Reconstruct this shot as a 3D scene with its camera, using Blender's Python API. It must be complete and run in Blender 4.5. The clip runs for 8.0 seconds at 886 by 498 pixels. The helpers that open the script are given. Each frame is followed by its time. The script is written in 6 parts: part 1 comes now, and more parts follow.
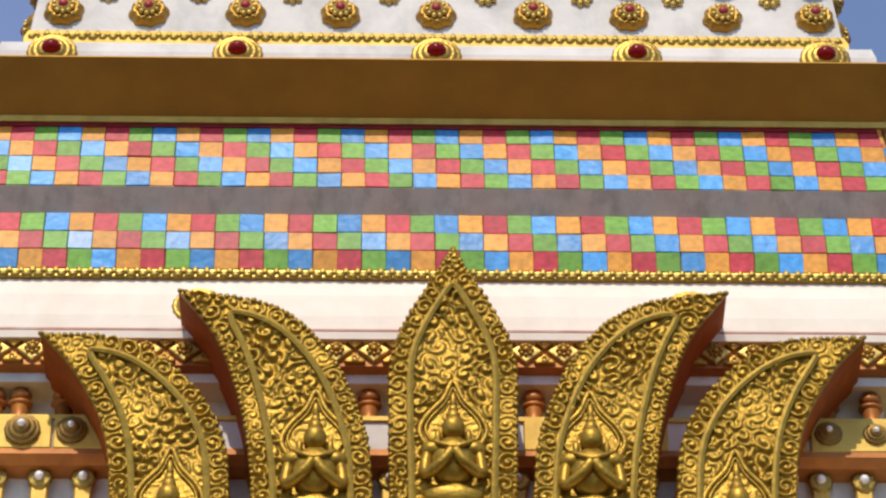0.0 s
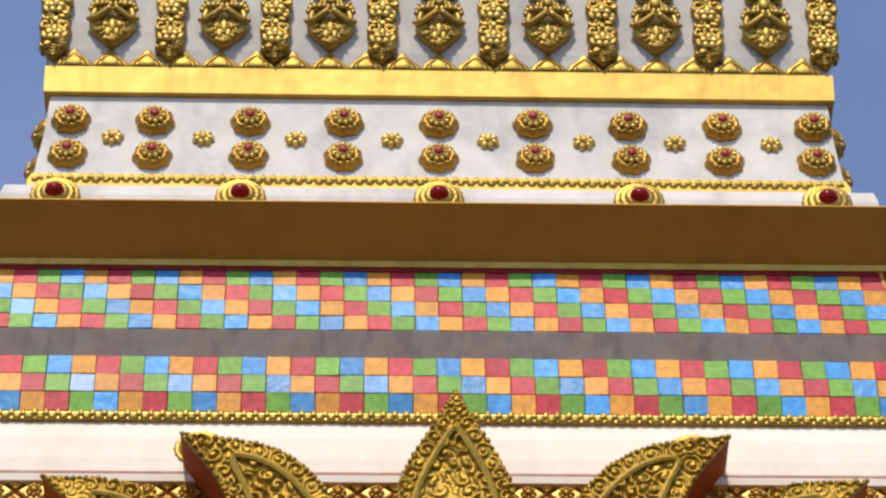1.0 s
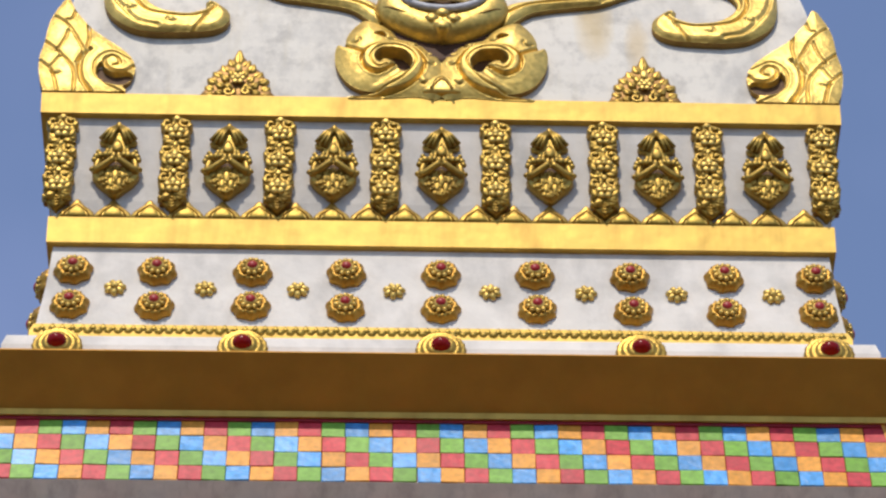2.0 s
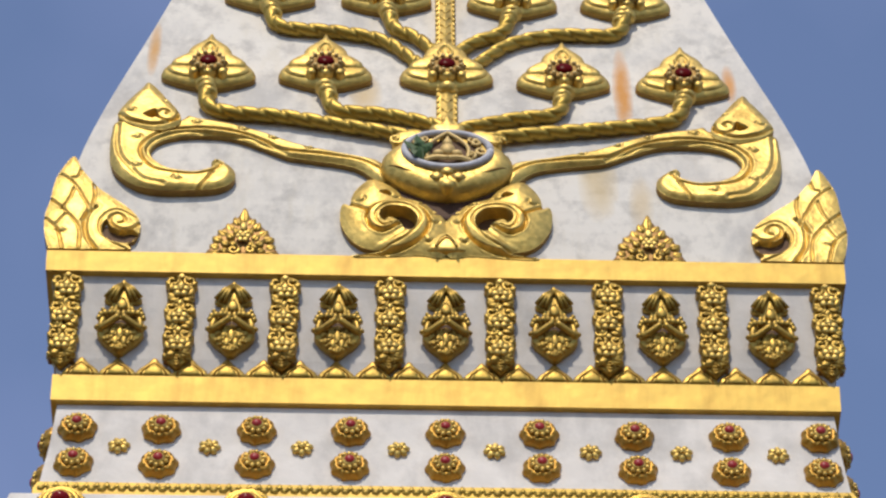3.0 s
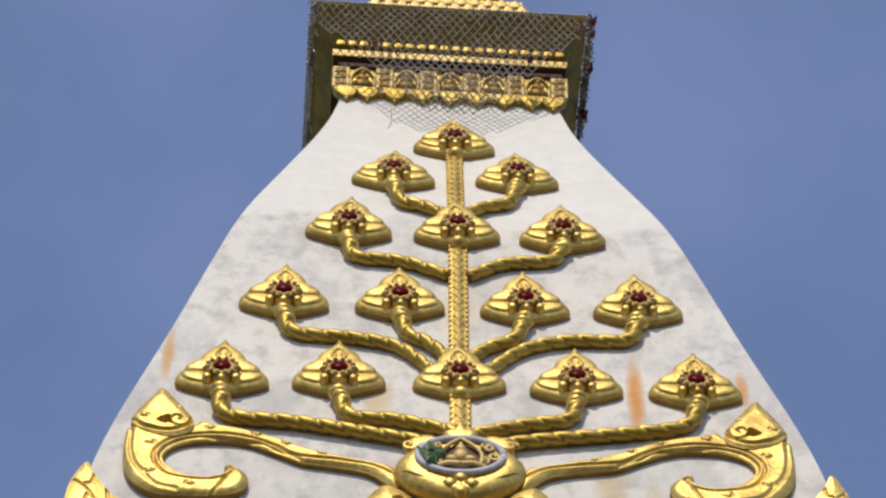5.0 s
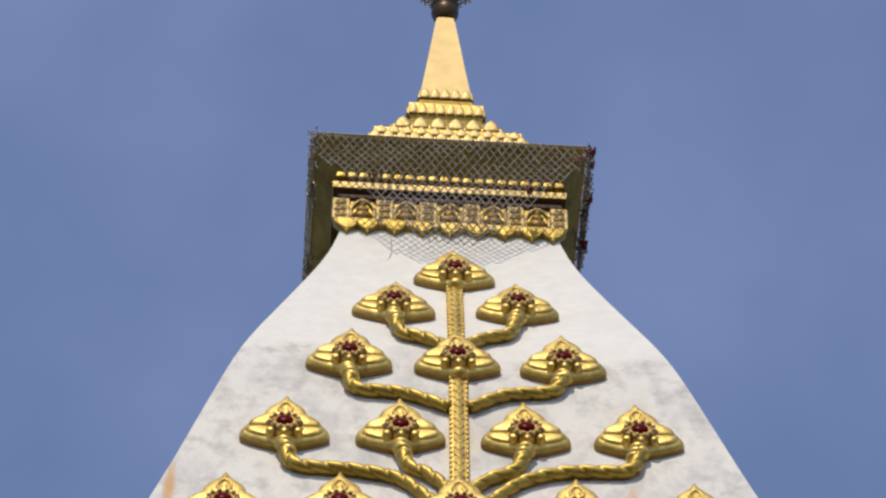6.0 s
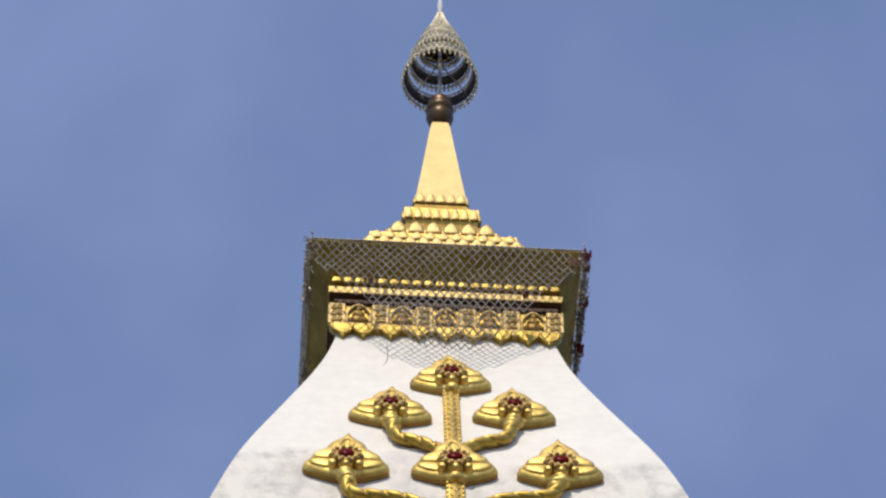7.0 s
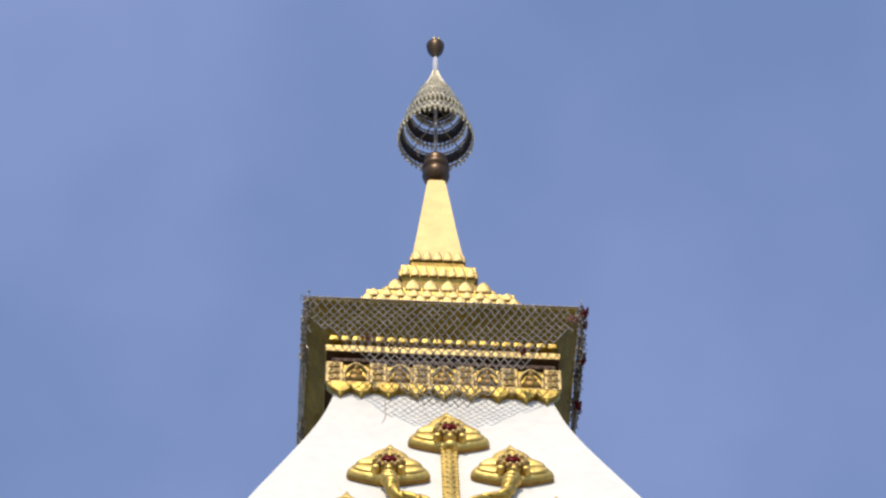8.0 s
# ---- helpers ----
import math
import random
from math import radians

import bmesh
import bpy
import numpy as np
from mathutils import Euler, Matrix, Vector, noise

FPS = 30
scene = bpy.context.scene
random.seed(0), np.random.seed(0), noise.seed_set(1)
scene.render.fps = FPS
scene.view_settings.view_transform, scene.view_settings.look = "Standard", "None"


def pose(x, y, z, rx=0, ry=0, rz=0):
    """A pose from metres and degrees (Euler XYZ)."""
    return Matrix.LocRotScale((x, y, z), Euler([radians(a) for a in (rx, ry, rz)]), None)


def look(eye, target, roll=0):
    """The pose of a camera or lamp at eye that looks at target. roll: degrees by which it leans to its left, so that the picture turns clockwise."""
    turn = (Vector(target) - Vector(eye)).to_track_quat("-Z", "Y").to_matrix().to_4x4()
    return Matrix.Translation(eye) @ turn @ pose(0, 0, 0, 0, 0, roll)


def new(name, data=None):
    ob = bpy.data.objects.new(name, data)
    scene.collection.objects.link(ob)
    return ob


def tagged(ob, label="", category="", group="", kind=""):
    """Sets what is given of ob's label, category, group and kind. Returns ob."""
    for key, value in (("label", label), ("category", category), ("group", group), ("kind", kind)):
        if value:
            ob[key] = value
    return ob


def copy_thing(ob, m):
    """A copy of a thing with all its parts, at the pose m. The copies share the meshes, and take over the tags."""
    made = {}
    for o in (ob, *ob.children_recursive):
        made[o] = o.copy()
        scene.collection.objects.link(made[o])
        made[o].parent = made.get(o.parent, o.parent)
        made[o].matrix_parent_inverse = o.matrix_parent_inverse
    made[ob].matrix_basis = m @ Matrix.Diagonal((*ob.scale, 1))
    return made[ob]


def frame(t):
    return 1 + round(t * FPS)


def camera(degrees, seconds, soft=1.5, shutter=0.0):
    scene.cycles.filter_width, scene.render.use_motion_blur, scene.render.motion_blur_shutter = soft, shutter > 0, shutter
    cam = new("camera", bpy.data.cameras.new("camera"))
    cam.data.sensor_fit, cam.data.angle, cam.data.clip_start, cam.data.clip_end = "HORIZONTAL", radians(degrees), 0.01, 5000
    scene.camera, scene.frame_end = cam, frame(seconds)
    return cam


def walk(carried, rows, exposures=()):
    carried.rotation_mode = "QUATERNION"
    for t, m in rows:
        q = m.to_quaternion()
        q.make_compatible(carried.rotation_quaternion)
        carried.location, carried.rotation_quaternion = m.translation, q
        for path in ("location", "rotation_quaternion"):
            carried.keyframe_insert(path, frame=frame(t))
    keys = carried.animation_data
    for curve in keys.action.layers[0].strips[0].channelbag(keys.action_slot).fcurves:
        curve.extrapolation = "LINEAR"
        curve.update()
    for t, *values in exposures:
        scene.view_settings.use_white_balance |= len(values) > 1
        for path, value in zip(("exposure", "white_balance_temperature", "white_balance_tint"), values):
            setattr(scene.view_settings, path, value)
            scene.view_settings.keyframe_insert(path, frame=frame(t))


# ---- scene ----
cam = camera(14.0, 8.0, soft=2.4)
EYE, TILT = 1.6, 38.0
# seconds, tilt above the first view, pan to the right, roll (degrees)
ROWS = [
    (0.0, -0.0, -0.0, 0.0),
    (0.5, 1.048, -0.02, -0.004),
    (1.0, 2.27, -0.04, -0.044),
    (1.5, 3.453, -0.061, -0.111),
    (1.7, 3.93, -0.064, -0.106),
    (2.8, 6.694, -0.142, -0.241),
    (3.0, 7.186, -0.157, -0.227),
    (3.5, 8.395, -0.204, -0.243),
    (4.0, 9.683, -0.268, -0.265),
    (4.5, 10.825, -0.332, -0.269),
    (5.0, 12.034, -0.386, -0.232),
    (6.5, 14.997, -0.367, 0.167),
    (7.0, 15.775, -0.325, 0.356),
    (7.5, 16.317, -0.291, 0.617),
    (8.0, 16.692, -0.266, 0.779),
]
walk(cam, [(t, pose(0, 0, EYE, 90 + TILT + a) @ pose(0, 0, 0, 0, -b, 0) @ pose(0, 0, 0, 0, 0, -c)) for t, a, b, c in ROWS],
     [(0, 0.08), (1.5, 0.08), (3.0, -0.08), (5.0, -0.13), (6.5, -0.04), (7.0, 0.09), (7.5, 0.15), (8, 0.27)])

# ---- world, sun ----
world = bpy.data.worlds.new("world")
scene.world = world
world.use_nodes = True
wn, wl = world.node_tree.nodes, world.node_tree.links
sky = wn.new("ShaderNodeTexSky")
sky.sky_type, sky.sun_disc = 'NISHITA', False
SUN_EL, SUN_AZ = 50.0, 9.0
sky.sun_elevation, sky.sun_rotation = radians(SUN_EL), radians(180 + SUN_AZ)
sky.air_density, sky.dust_density, sky.ozone_density = 1.0, 0.4, 4.0
wtc = wn.new("ShaderNodeTexCoord")
wno = wn.new("ShaderNodeTexNoise")
wno.inputs["Scale"].default_value, wno.inputs["Detail"].default_value = 5.0, 4.0
wmp = wn.new("ShaderNodeMapping")
wmp.inputs["Location"].default_value = (0.30, 0.2, 0.1)
wl.new(wtc.outputs["Generated"], wmp.inputs["Vector"])
wl.new(wmp.outputs["Vector"], wno.inputs["Vector"])
wra = wn.new("ShaderNodeMapRange")
wra.inputs["From Min"].default_value, wra.inputs["From Max"].default_value = 0.42, 0.80
wra.inputs["To Min"].default_value, wra.inputs["To Max"].default_value = 0.13, 0.40
wl.new(wno.outputs["Fac"], wra.inputs["Value"])
wmx = wn.new("ShaderNodeMix")
wmx.data_type = 'RGBA'
wl.new(wra.outputs["Result"], wmx.inputs["Factor"])
wl.new(sky.outputs["Color"], wmx.inputs[6])
wmx.inputs[7].default_value = (3.3, 3.6, 6.2, 1)
wbg = wn["Background"]
wl.new(wmx.outputs[2], wbg.inputs["Color"])
wbg.inputs["Strength"].default_value = 0.15
sun_data = bpy.data.lights.new("sun", 'SUN')
sun_data.energy, sun_data.angle, sun_data.color = 2.95, radians(0.6), (1.0, 0.90, 0.75)
sun = new("sun", sun_data)
sd = Vector((-math.sin(radians(SUN_AZ)) * math.cos(radians(SUN_EL)), -math.cos(radians(SUN_AZ)) * math.cos(radians(SUN_EL)), math.sin(radians(SUN_EL))))
sun.matrix_world = look(sd * 80 + Vector((0, 30, 0)), (0, 30, 0))


# ---- materials ----
def mat(name, base, rough=0.6, metal=0.0, grain=(8.0, 0.12), stain=None, bump=(30.0, 0.1, 0.01), island=0.0, coat=0.0, spec=None, stretch=(1, 1, 1)):
    """A painted surface: base colour, fine grain (scale, strength), wide stains (scale, colour, amount), relief (scale, strength, distance)."""
    m = bpy.data.materials.new(name)
    m.use_nodes = True
    n, l = m.node_tree.nodes, m.node_tree.links
    b = n["Principled BSDF"]
    b.inputs["Roughness"].default_value, b.inputs["Metallic"].default_value = rough, metal
    if coat:
        b.inputs["Coat Weight"].default_value, b.inputs["Coat Roughness"].default_value = coat, 0.15
    if spec is not None:
        b.inputs["Specular IOR Level"].default_value = spec
    tc = n.new("ShaderNodeNewGeometry")
    no = n.new("ShaderNodeTexNoise")
    no.inputs["Scale"].default_value, no.inputs["Detail"].default_value = grain[0], 6.0
    l.new(tc.outputs["Position"], no.inputs["Vector"])
    mr = n.new("ShaderNodeMapRange")
    mr.inputs["From Min"].default_value, mr.inputs["From Max"].default_value = 0.3, 0.7
    mr.inputs["To Min"].default_value, mr.inputs["To Max"].default_value = 1 - grain[1], 1 + grain[1]
    l.new(no.outputs["Fac"], mr.inputs["Value"])
    mul = n.new("ShaderNodeMix")
    mul.data_type, mul.blend_type = 'RGBA', 'MULTIPLY'
    mul.inputs["Factor"].default_value = 1.0
    mul.inputs[6].default_value = (*base, 1)
    l.new(mr.outputs["Result"], mul.inputs[7])
    out = mul.outputs[2]
    if stain:
        sn = n.new("ShaderNodeTexNoise")
        sn.inputs["Scale"].default_value, sn.inputs["Detail"].default_value, sn.inputs["Roughness"].default_value = stain[0], 7.0, 0.65
        mp = n.new("ShaderNodeMapping")
        mp.inputs["Scale"].default_value = stretch
        l.new(tc.outputs["Position"], mp.inputs["Vector"])
        l.new(mp.outputs["Vector"], sn.inputs["Vector"])
        sr = n.new("ShaderNodeMapRange")
        sr.inputs["From Min"].default_value, sr.inputs["From Max"].default_value = 0.48, 0.72
        sr.inputs["To Max"].default_value = stain[2]
        l.new(sn.outputs["Fac"], sr.inputs["Value"])
        sm = n.new("ShaderNodeMix")
        sm.data_type = 'RGBA'
        l.new(sr.outputs["Result"], sm.inputs["Factor"])
        l.new(out, sm.inputs[6])
        sm.inputs[7].default_value = (*stain[1], 1)
        out = sm.outputs[2]
    if island:
        oi = n.new("ShaderNodeObjectInfo")
        orr = n.new("ShaderNodeMapRange")
        orr.inputs["To Min"].default_value, orr.inputs["To Max"].default_value = 1 - island, 1 + island
        l.new(oi.outputs["Random"], orr.inputs["Value"])
        om = n.new("ShaderNodeMix")
        om.data_type, om.blend_type = 'RGBA', 'MULTIPLY'
        om.inputs["Factor"].default_value = 1.0
        l.new(out, om.inputs[6])
        l.new(orr.outputs["Result"], om.inputs[7])
        out = om.outputs[2]
    l.new(out, b.inputs["Base Color"])
    if bump:
        bn = n.new("ShaderNodeTexNoise")
        bn.inputs["Scale"].default_value, bn.inputs["Detail"].default_value = bump[0], 5.0
        l.new(tc.outputs["Position"], bn.inputs["Vector"])
        bp = n.new("ShaderNodeBump")
        bp.inputs["Strength"].default_value, bp.inputs["Distance"].default_value = bump[1], bump[2]
        l.new(bn.outputs["Fac"], bp.inputs["Height"])
        l.new(bp.outputs["Normal"], b.inputs["Normal"])
    return m


GOLD = mat("gold_leaf", (0.70, 0.49, 0.13), 0.47, 0.72, (11.0, 0.22), (2.4, (0.36, 0.22, 0.04), 0.7), (16.0, 0.42, 0.02))
# Brown gold; on ornament edges and bowl creases the dark tone stands for shade.
GOLD_RIM = mat("brown_gold_and_edge_shade", (0.30, 0.175, 0.035), 0.55, 0.5, (9.0, 0.2), (3.0, (0.20, 0.105, 0.022), 0.6), (18.0, 0.3, 0.02))
GOLD_OLD = mat("weathered_gold_paint", (0.47, 0.26, 0.04), 0.45, 0.65, (4.0, 0.12), (3.0, (0.33, 0.16, 0.025), 0.5), (14.0, 0.25, 0.02))
CORNICE = mat("brown_gold_cornice", (0.62, 0.305, 0.045), 0.5, 0.55, (2.0, 0.10), (0.8, (0.46, 0.22, 0.03), 0.5), (10.0, 0.25, 0.02))
GOLD_DARK = mat("dull_gold_paint", (0.42, 0.25, 0.027), 0.44, 0.66, (11.0, 0.22), (4.0, (0.30, 0.16, 0.016), 0.6), (26.0, 0.4, 0.02))
GOLD_RIB = mat("olive_gold_rib", (0.34, 0.215, 0.025), 0.50, 0.6, (11.0, 0.2), (4.0, (0.24, 0.145, 0.018), 0.6), (20.0, 0.3, 0.02))
GOLD_BROWN = mat("brown_gold_relief", (0.44, 0.285, 0.055), 0.43, 0.70, (9.0, 0.2), (3.0, (0.28, 0.16, 0.03), 0.65), (20.0, 0.3, 0.02))
GOLD_VINE = mat("olive_gold_stalk", (0.42, 0.285, 0.05), 0.46, 0.68, (9.0, 0.2), (3.0, (0.26, 0.16, 0.03), 0.65), (20.0, 0.3, 0.02))
GOLD_FLAT = mat("gold_painted_band", (0.66, 0.44, 0.085), 0.56, 0.42, (5.0, 0.12), (1.5, (0.44, 0.26, 0.04), 0.85), (8.0, 0.35, 0.015), stretch=(1.5, 1.5, 0.22))
PALE_GOLD = mat("pale_gold_paint", (0.68, 0.49, 0.19), 0.6, 0.3, (3.0, 0.10), (1.8, (0.50, 0.33, 0.12), 0.7), (10.0, 0.25, 0.01))
GOLD_SOFT = mat("soft_gold_paint", (0.45, 0.32, 0.105), 0.48, 0.5, (9.0, 0.2), (3.5, (0.34, 0.23, 0.07), 0.65), (16.0, 0.4, 0.02))
COPPER = mat("orange_gold_fillet", (0.42, 0.155, 0.028), 0.5, 0.4, (6.0, 0.15), (2.0, (0.28, 0.08, 0.02), 0.6), (14.0, 0.2, 0.01))
PANEL = mat("grey_white_plaster", (0.62, 0.58, 0.53), 0.75, 0.0, (3.0, 0.07), (1.6, (0.40, 0.38, 0.355), 0.8), (9.0, 0.35, 0.015), stretch=(1, 1, 0.6))
WHITE = mat("white_plaster", (0.75, 0.705, 0.645), 0.75, 0.0, (3.0, 0.07), (1.3, (0.43, 0.405, 0.375), 0.8), (9.0, 0.35, 0.015), stretch=(1, 1, 0.6))
CREAM = mat("cream_plaster", (0.93, 0.815, 0.665), 0.7, 0.0, (4.0, 0.04), (1.6, (0.82, 0.66, 0.50), 0.5), (10.0, 0.2, 0.01), stretch=(1, 1, 0.3))
GREY = mat("grey_render", (0.46, 0.375, 0.325), 0.8, 0.0, (6.0, 0.10), (2.5, (0.27, 0.22, 0.19), 0.7), (14.0, 0.3, 0.01), stretch=(2.5, 2.5, 0.2))
RED = mat("dark_red_paint", (0.34, 0.08, 0.010), 0.75, 0.0, (7.0, 0.15), (2.0, (0.24, 0.06, 0.012), 0.5), (20.0, 0.2, 0.01), spec=0.12)
CRIMSON = mat("crimson_paint", (0.36, 0.02, 0.035), 0.6, 0.0, (9.0, 0.2), None, (20.0, 0.2, 0.01))
# Brown in place of shade, for the plate under the crown moulding.
BROWN_SOFFIT = mat("soffit_shade_brown", (0.09, 0.042, 0.012), 0.7, 0.1, (14.0, 0.2), None, (30.0, 0.2, 0.01))
FADED_RED = mat("faded_red_paint", (0.62, 0.30, 0.22), 0.75, 0.0, (7.0, 0.15), (2.0, (0.75, 0.60, 0.50), 0.7), (20.0, 0.2, 0.01))
GROUT = mat("reddish_tile_grout", (0.40, 0.17, 0.11), 0.8, 0.0, (10.0, 0.15), None, (20.0, 0.2, 0.01))
# Ground out of view; dark brown chosen to dim bounce on the gold undersides.
GROUND = mat("dark_unseen_ground", (0.046, 0.031, 0.019), 0.85, 0.0, (0.6, 0.15), (0.12, (0.05, 0.045, 0.025), 0.6), (4.0, 0.2, 0.02))



def spire_paint():
    """White plaster, greyer and stained below an older repaint line, with rust streaks under leaks."""
    m = mat("spire_plaster", (0.78, 0.735, 0.65), 0.75, 0.0, (5.0, 0.05), (0.7, (0.68, 0.635, 0.57), 0.4), (12.0, 0.25, 0.01))
    n, l = m.node_tree.nodes, m.node_tree.links
    b = n["Principled BSDF"]
    src = b.inputs["Base Color"].links[0].from_socket
    geo = n.new("ShaderNodeNewGeometry")
    sep = n.new("ShaderNodeSeparateXYZ")
    l.new(geo.outputs["Position"], sep.inputs["Vector"])

    def noise_at(scale, detail, stretch=(1, 1, 1)):
        mp = n.new("ShaderNodeMapping")
        mp.inputs["Scale"].default_value = stretch
        l.new(geo.outputs["Position"], mp.inputs["Vector"])
        q = n.new("ShaderNodeTexNoise")
        q.inputs["Scale"].default_value, q.inputs["Detail"].default_value, q.inputs["Roughness"].default_value = scale, detail, 0.65
        l.new(mp.outputs["Vector"], q.inputs["Vector"])
        return q.outputs["Fac"]

    def math_(op, a, b_):
        q = n.new("ShaderNodeMath")
        q.operation = op
        for i, v in enumerate((a, b_)):
            if isinstance(v, (int, float)):
                q.inputs[i].default_value = v
            else:
                l.new(v, q.inputs[i])
        return q.outputs[0]

    def ramp(v, lo, hi, to0, to1):
        q = n.new("ShaderNodeMapRange")
        for key, val in (("From Min", lo), ("From Max", hi), ("To Min", to0), ("To Max", to1)):
            q.inputs[key].default_value = val
        l.new(v, q.inputs["Value"])
        return q.outputs["Result"]

    def mixed(fac, a, colour):
        q = n.new("ShaderNodeMix")
        q.data_type = 'RGBA'
        l.new(fac, q.inputs["Factor"])
        l.new(a, q.inputs[6])
        q.inputs[7].default_value = (*colour, 1)
        return q.outputs[2]

    line = math_('ADD', sep.outputs["Z"], math_('MULTIPLY', noise_at(0.9, 5.0), 1.3))
    old = ramp(line, 40.35, 40.6, 1.0, 0.0)
    patchy = ramp(noise_at(0.9, 8.0), 0.38, 0.62, 0.6, 1.0)
    src = mixed(math_('MULTIPLY', old, patchy), src, (0.74, 0.69, 0.61))
    blot = ramp(noise_at(1.1, 9.0, (1, 1, 0.5)), 0.48, 0.64, 0.0, 0.85)
    src = mixed(math_('MULTIPLY', old, blot), src, (0.50, 0.475, 0.44))
    fine = ramp(noise_at(3.0, 12.0, (1.0, 1.0, 0.8)), 0.49, 0.66, 0.0, 0.7)
    src = mixed(math_('MULTIPLY', old, fine), src, (0.44, 0.41, 0.37))
    drip = ramp(noise_at(2.2, 6.0, (1.6, 1.6, 0.16)), 0.56, 0.74, 0.0, 0.45)
    src = mixed(math_('MULTIPLY', old, drip), src, (0.62, 0.55, 0.42))
    for x, z, rx, rz, col, amt in ((-3.80, 35.9, 0.09, 0.70, (0.62, 0.33, 0.10), 0.95), (2.12, 35.1, 0.13, 1.15, (0.62, 0.28, 0.06), 1.0), (1.75, 33.0, 0.25, 0.8, (0.62, 0.46, 0.22), 0.7),
                                   (2.25, 32.6, 0.16, 0.6, (0.60, 0.44, 0.22), 0.6), (-1.10, 34.9, 0.22, 0.55, (0.62, 0.44, 0.20), 0.75), (3.48, 35.4, 0.10, 0.5, (0.64, 0.29, 0.07), 0.95), (-0.1, 37.3, 0.35, 0.6, (0.66, 0.56, 0.38), 0.5), (2.1, 38.1, 0.45, 0.6, (0.68, 0.60, 0.45), 0.5)):
        u = math_('DIVIDE', math_('SUBTRACT', sep.outputs["X"], x), rx)
        v = math_('DIVIDE', math_('SUBTRACT', sep.outputs["Z"], z), rz)
        d = math_('ADD', math_('MULTIPLY', u, u), math_('MULTIPLY', v, v))
        spot = ramp(math_('ADD', d, math_('MULTIPLY', noise_at(5.0, 5.0, (1, 1, 0.4)), 0.9)), 0.45, 1.5, amt, 0.0)
        src = mixed(spot, src, col)
    l.new(src, b.inputs["Base Color"])
    return m


SPIRE = spire_paint()

# ---- the tower's frame: it stands a little twisted ----
AXIS_Y = 34.5


def lerp(x, table):
    if x <= table[0][0]:
        return table[0][1]
    for (a, u), (b, v) in zip(table, table[1:]):
        if x <= b:
            return u + (v - u) * (x - a) / (b - a)
    return table[-1][1]


def twist(z):
    return lerp(z, ((22, 0.5), (27, 0.75), (31.5, 1.15), (38, 2.3), (44, 3.8), (60, 3.9)))


def axis_x(z):
    return lerp(z, ((22, -0.10), (30, -0.148), (38, -0.278), (42, -0.348), (45, -0.39), (60, -0.39)))


def tower(z):
    return pose(axis_x(z), AXIS_Y, 0, 0, 0, twist(z))


PYRAMID = ((31.45, 4.60), (32.4, 4.55), (33.40, 4.42), (34.5, 4.19), (36.58, 3.69), (38.2, 3.325), (39.5, 3.025), (40.2, 2.83), (41.3, 2.465), (42.3, 2.135), (43.1, 1.88), (43.83, 1.69), (44.4, 1.60))


def link_mesh(name, bm, material, smooth=False):
    bmesh.ops.recalc_face_normals(bm, faces=bm.faces)
    me = bpy.data.meshes.new(name)
    given = bm.verts.layers.float_vector.get("shape_normal")
    normals = [tuple(v[given]) for v in bm.verts] if given else None
    bm.to_mesh(me)
    bm.free()
    if smooth:
        for p in me.polygons:
            p.use_smooth = True
    if normals:
        me.normals_split_custom_set_from_vertices(normals)
    me.materials.append(material)
    return me


def part(name, bm, material, parent, label="", smooth=False, m=None):
    """Links a bmesh as one mesh object under a thing or a part."""
    ob = new(name, link_mesh(name, bm, material, smooth))
    ob.parent = parent
    if m is not None:
        ob.matrix_basis = m
    return tagged(ob, label)


def thing(name, m, label, category, group="", kind=""):
    ob = new(name)
    ob.matrix_basis = m
    return tagged(ob, label, category, group, kind)


def ring_bm(levels, close=True):
    """A square tower piece through (half width, height) levels, in world places."""
    bm = bmesh.new()
    loops = []
    for w, z in levels:
        m = tower(z)
        loops.append([bm.verts.new(m @ Vector((sx * w, sy * w, z))) for sx, sy in ((-1, -1), (1, -1), (1, 1), (-1, 1))])
    for a, b in zip(loops, loops[1:]):
        for i in range(4):
            bm.faces.new((a[i], a[(i + 1) % 4], b[(i + 1) % 4], b[i]))
    if close:
        bm.faces.new(loops[0][::-1])
        bm.faces.new(loops[-1])
    return bm


def tier(name, levels, material, label, category="wall", bevel=0.0):
    bm = ring_bm(levels)
    if bevel:
        bmesh.ops.bevel(bm, geom=list(bm.edges), offset=bevel, segments=2, affect='EDGES', profile=0.6)
    ob = new(name, link_mesh(name, bm, material))
    return tagged(ob, label, category, kind="structure")


# ---- structure ----
gbm = bmesh.new()
bmesh.ops.create_grid(gbm, x_segments=8, y_segments=8, size=3000)
ground = tagged(new("ground", link_mesh("ground", gbm, GROUND)), "unseen ground, dark brown to limit the bounce light", "ground", kind="structure")
tier("wall_base", [(6.2, 0), (6.2, 2), (5.6, 2.2), (5.3, 12), (4.80, 20.0), (4.74, 21.9), (4.78, 22.45), (4.55, 22.5), (4.55, 23.14), (4.84, 23.16), (4.84, 23.2)], WHITE, "white plastered lower shaft of the stupa")
tier("trim_frieze", [(4.84, 23.18), (4.965, 23.19), (4.945, 23.49), (4.84, 23.50)], COPPER, "orange-brown frieze course under the wall", "trim")
tier("trim_ledge", [(4.84, 23.44), (5.04, 23.45), (5.05, 23.535), (4.84, 23.54)], CREAM, "cream ledge course", "trim")
tier("trim_red_line", [(4.84, 23.535), (5.055, 23.54), (5.055, 23.560), (4.84, 23.58)], FADED_RED, "thin red line under the cream course", "trim")
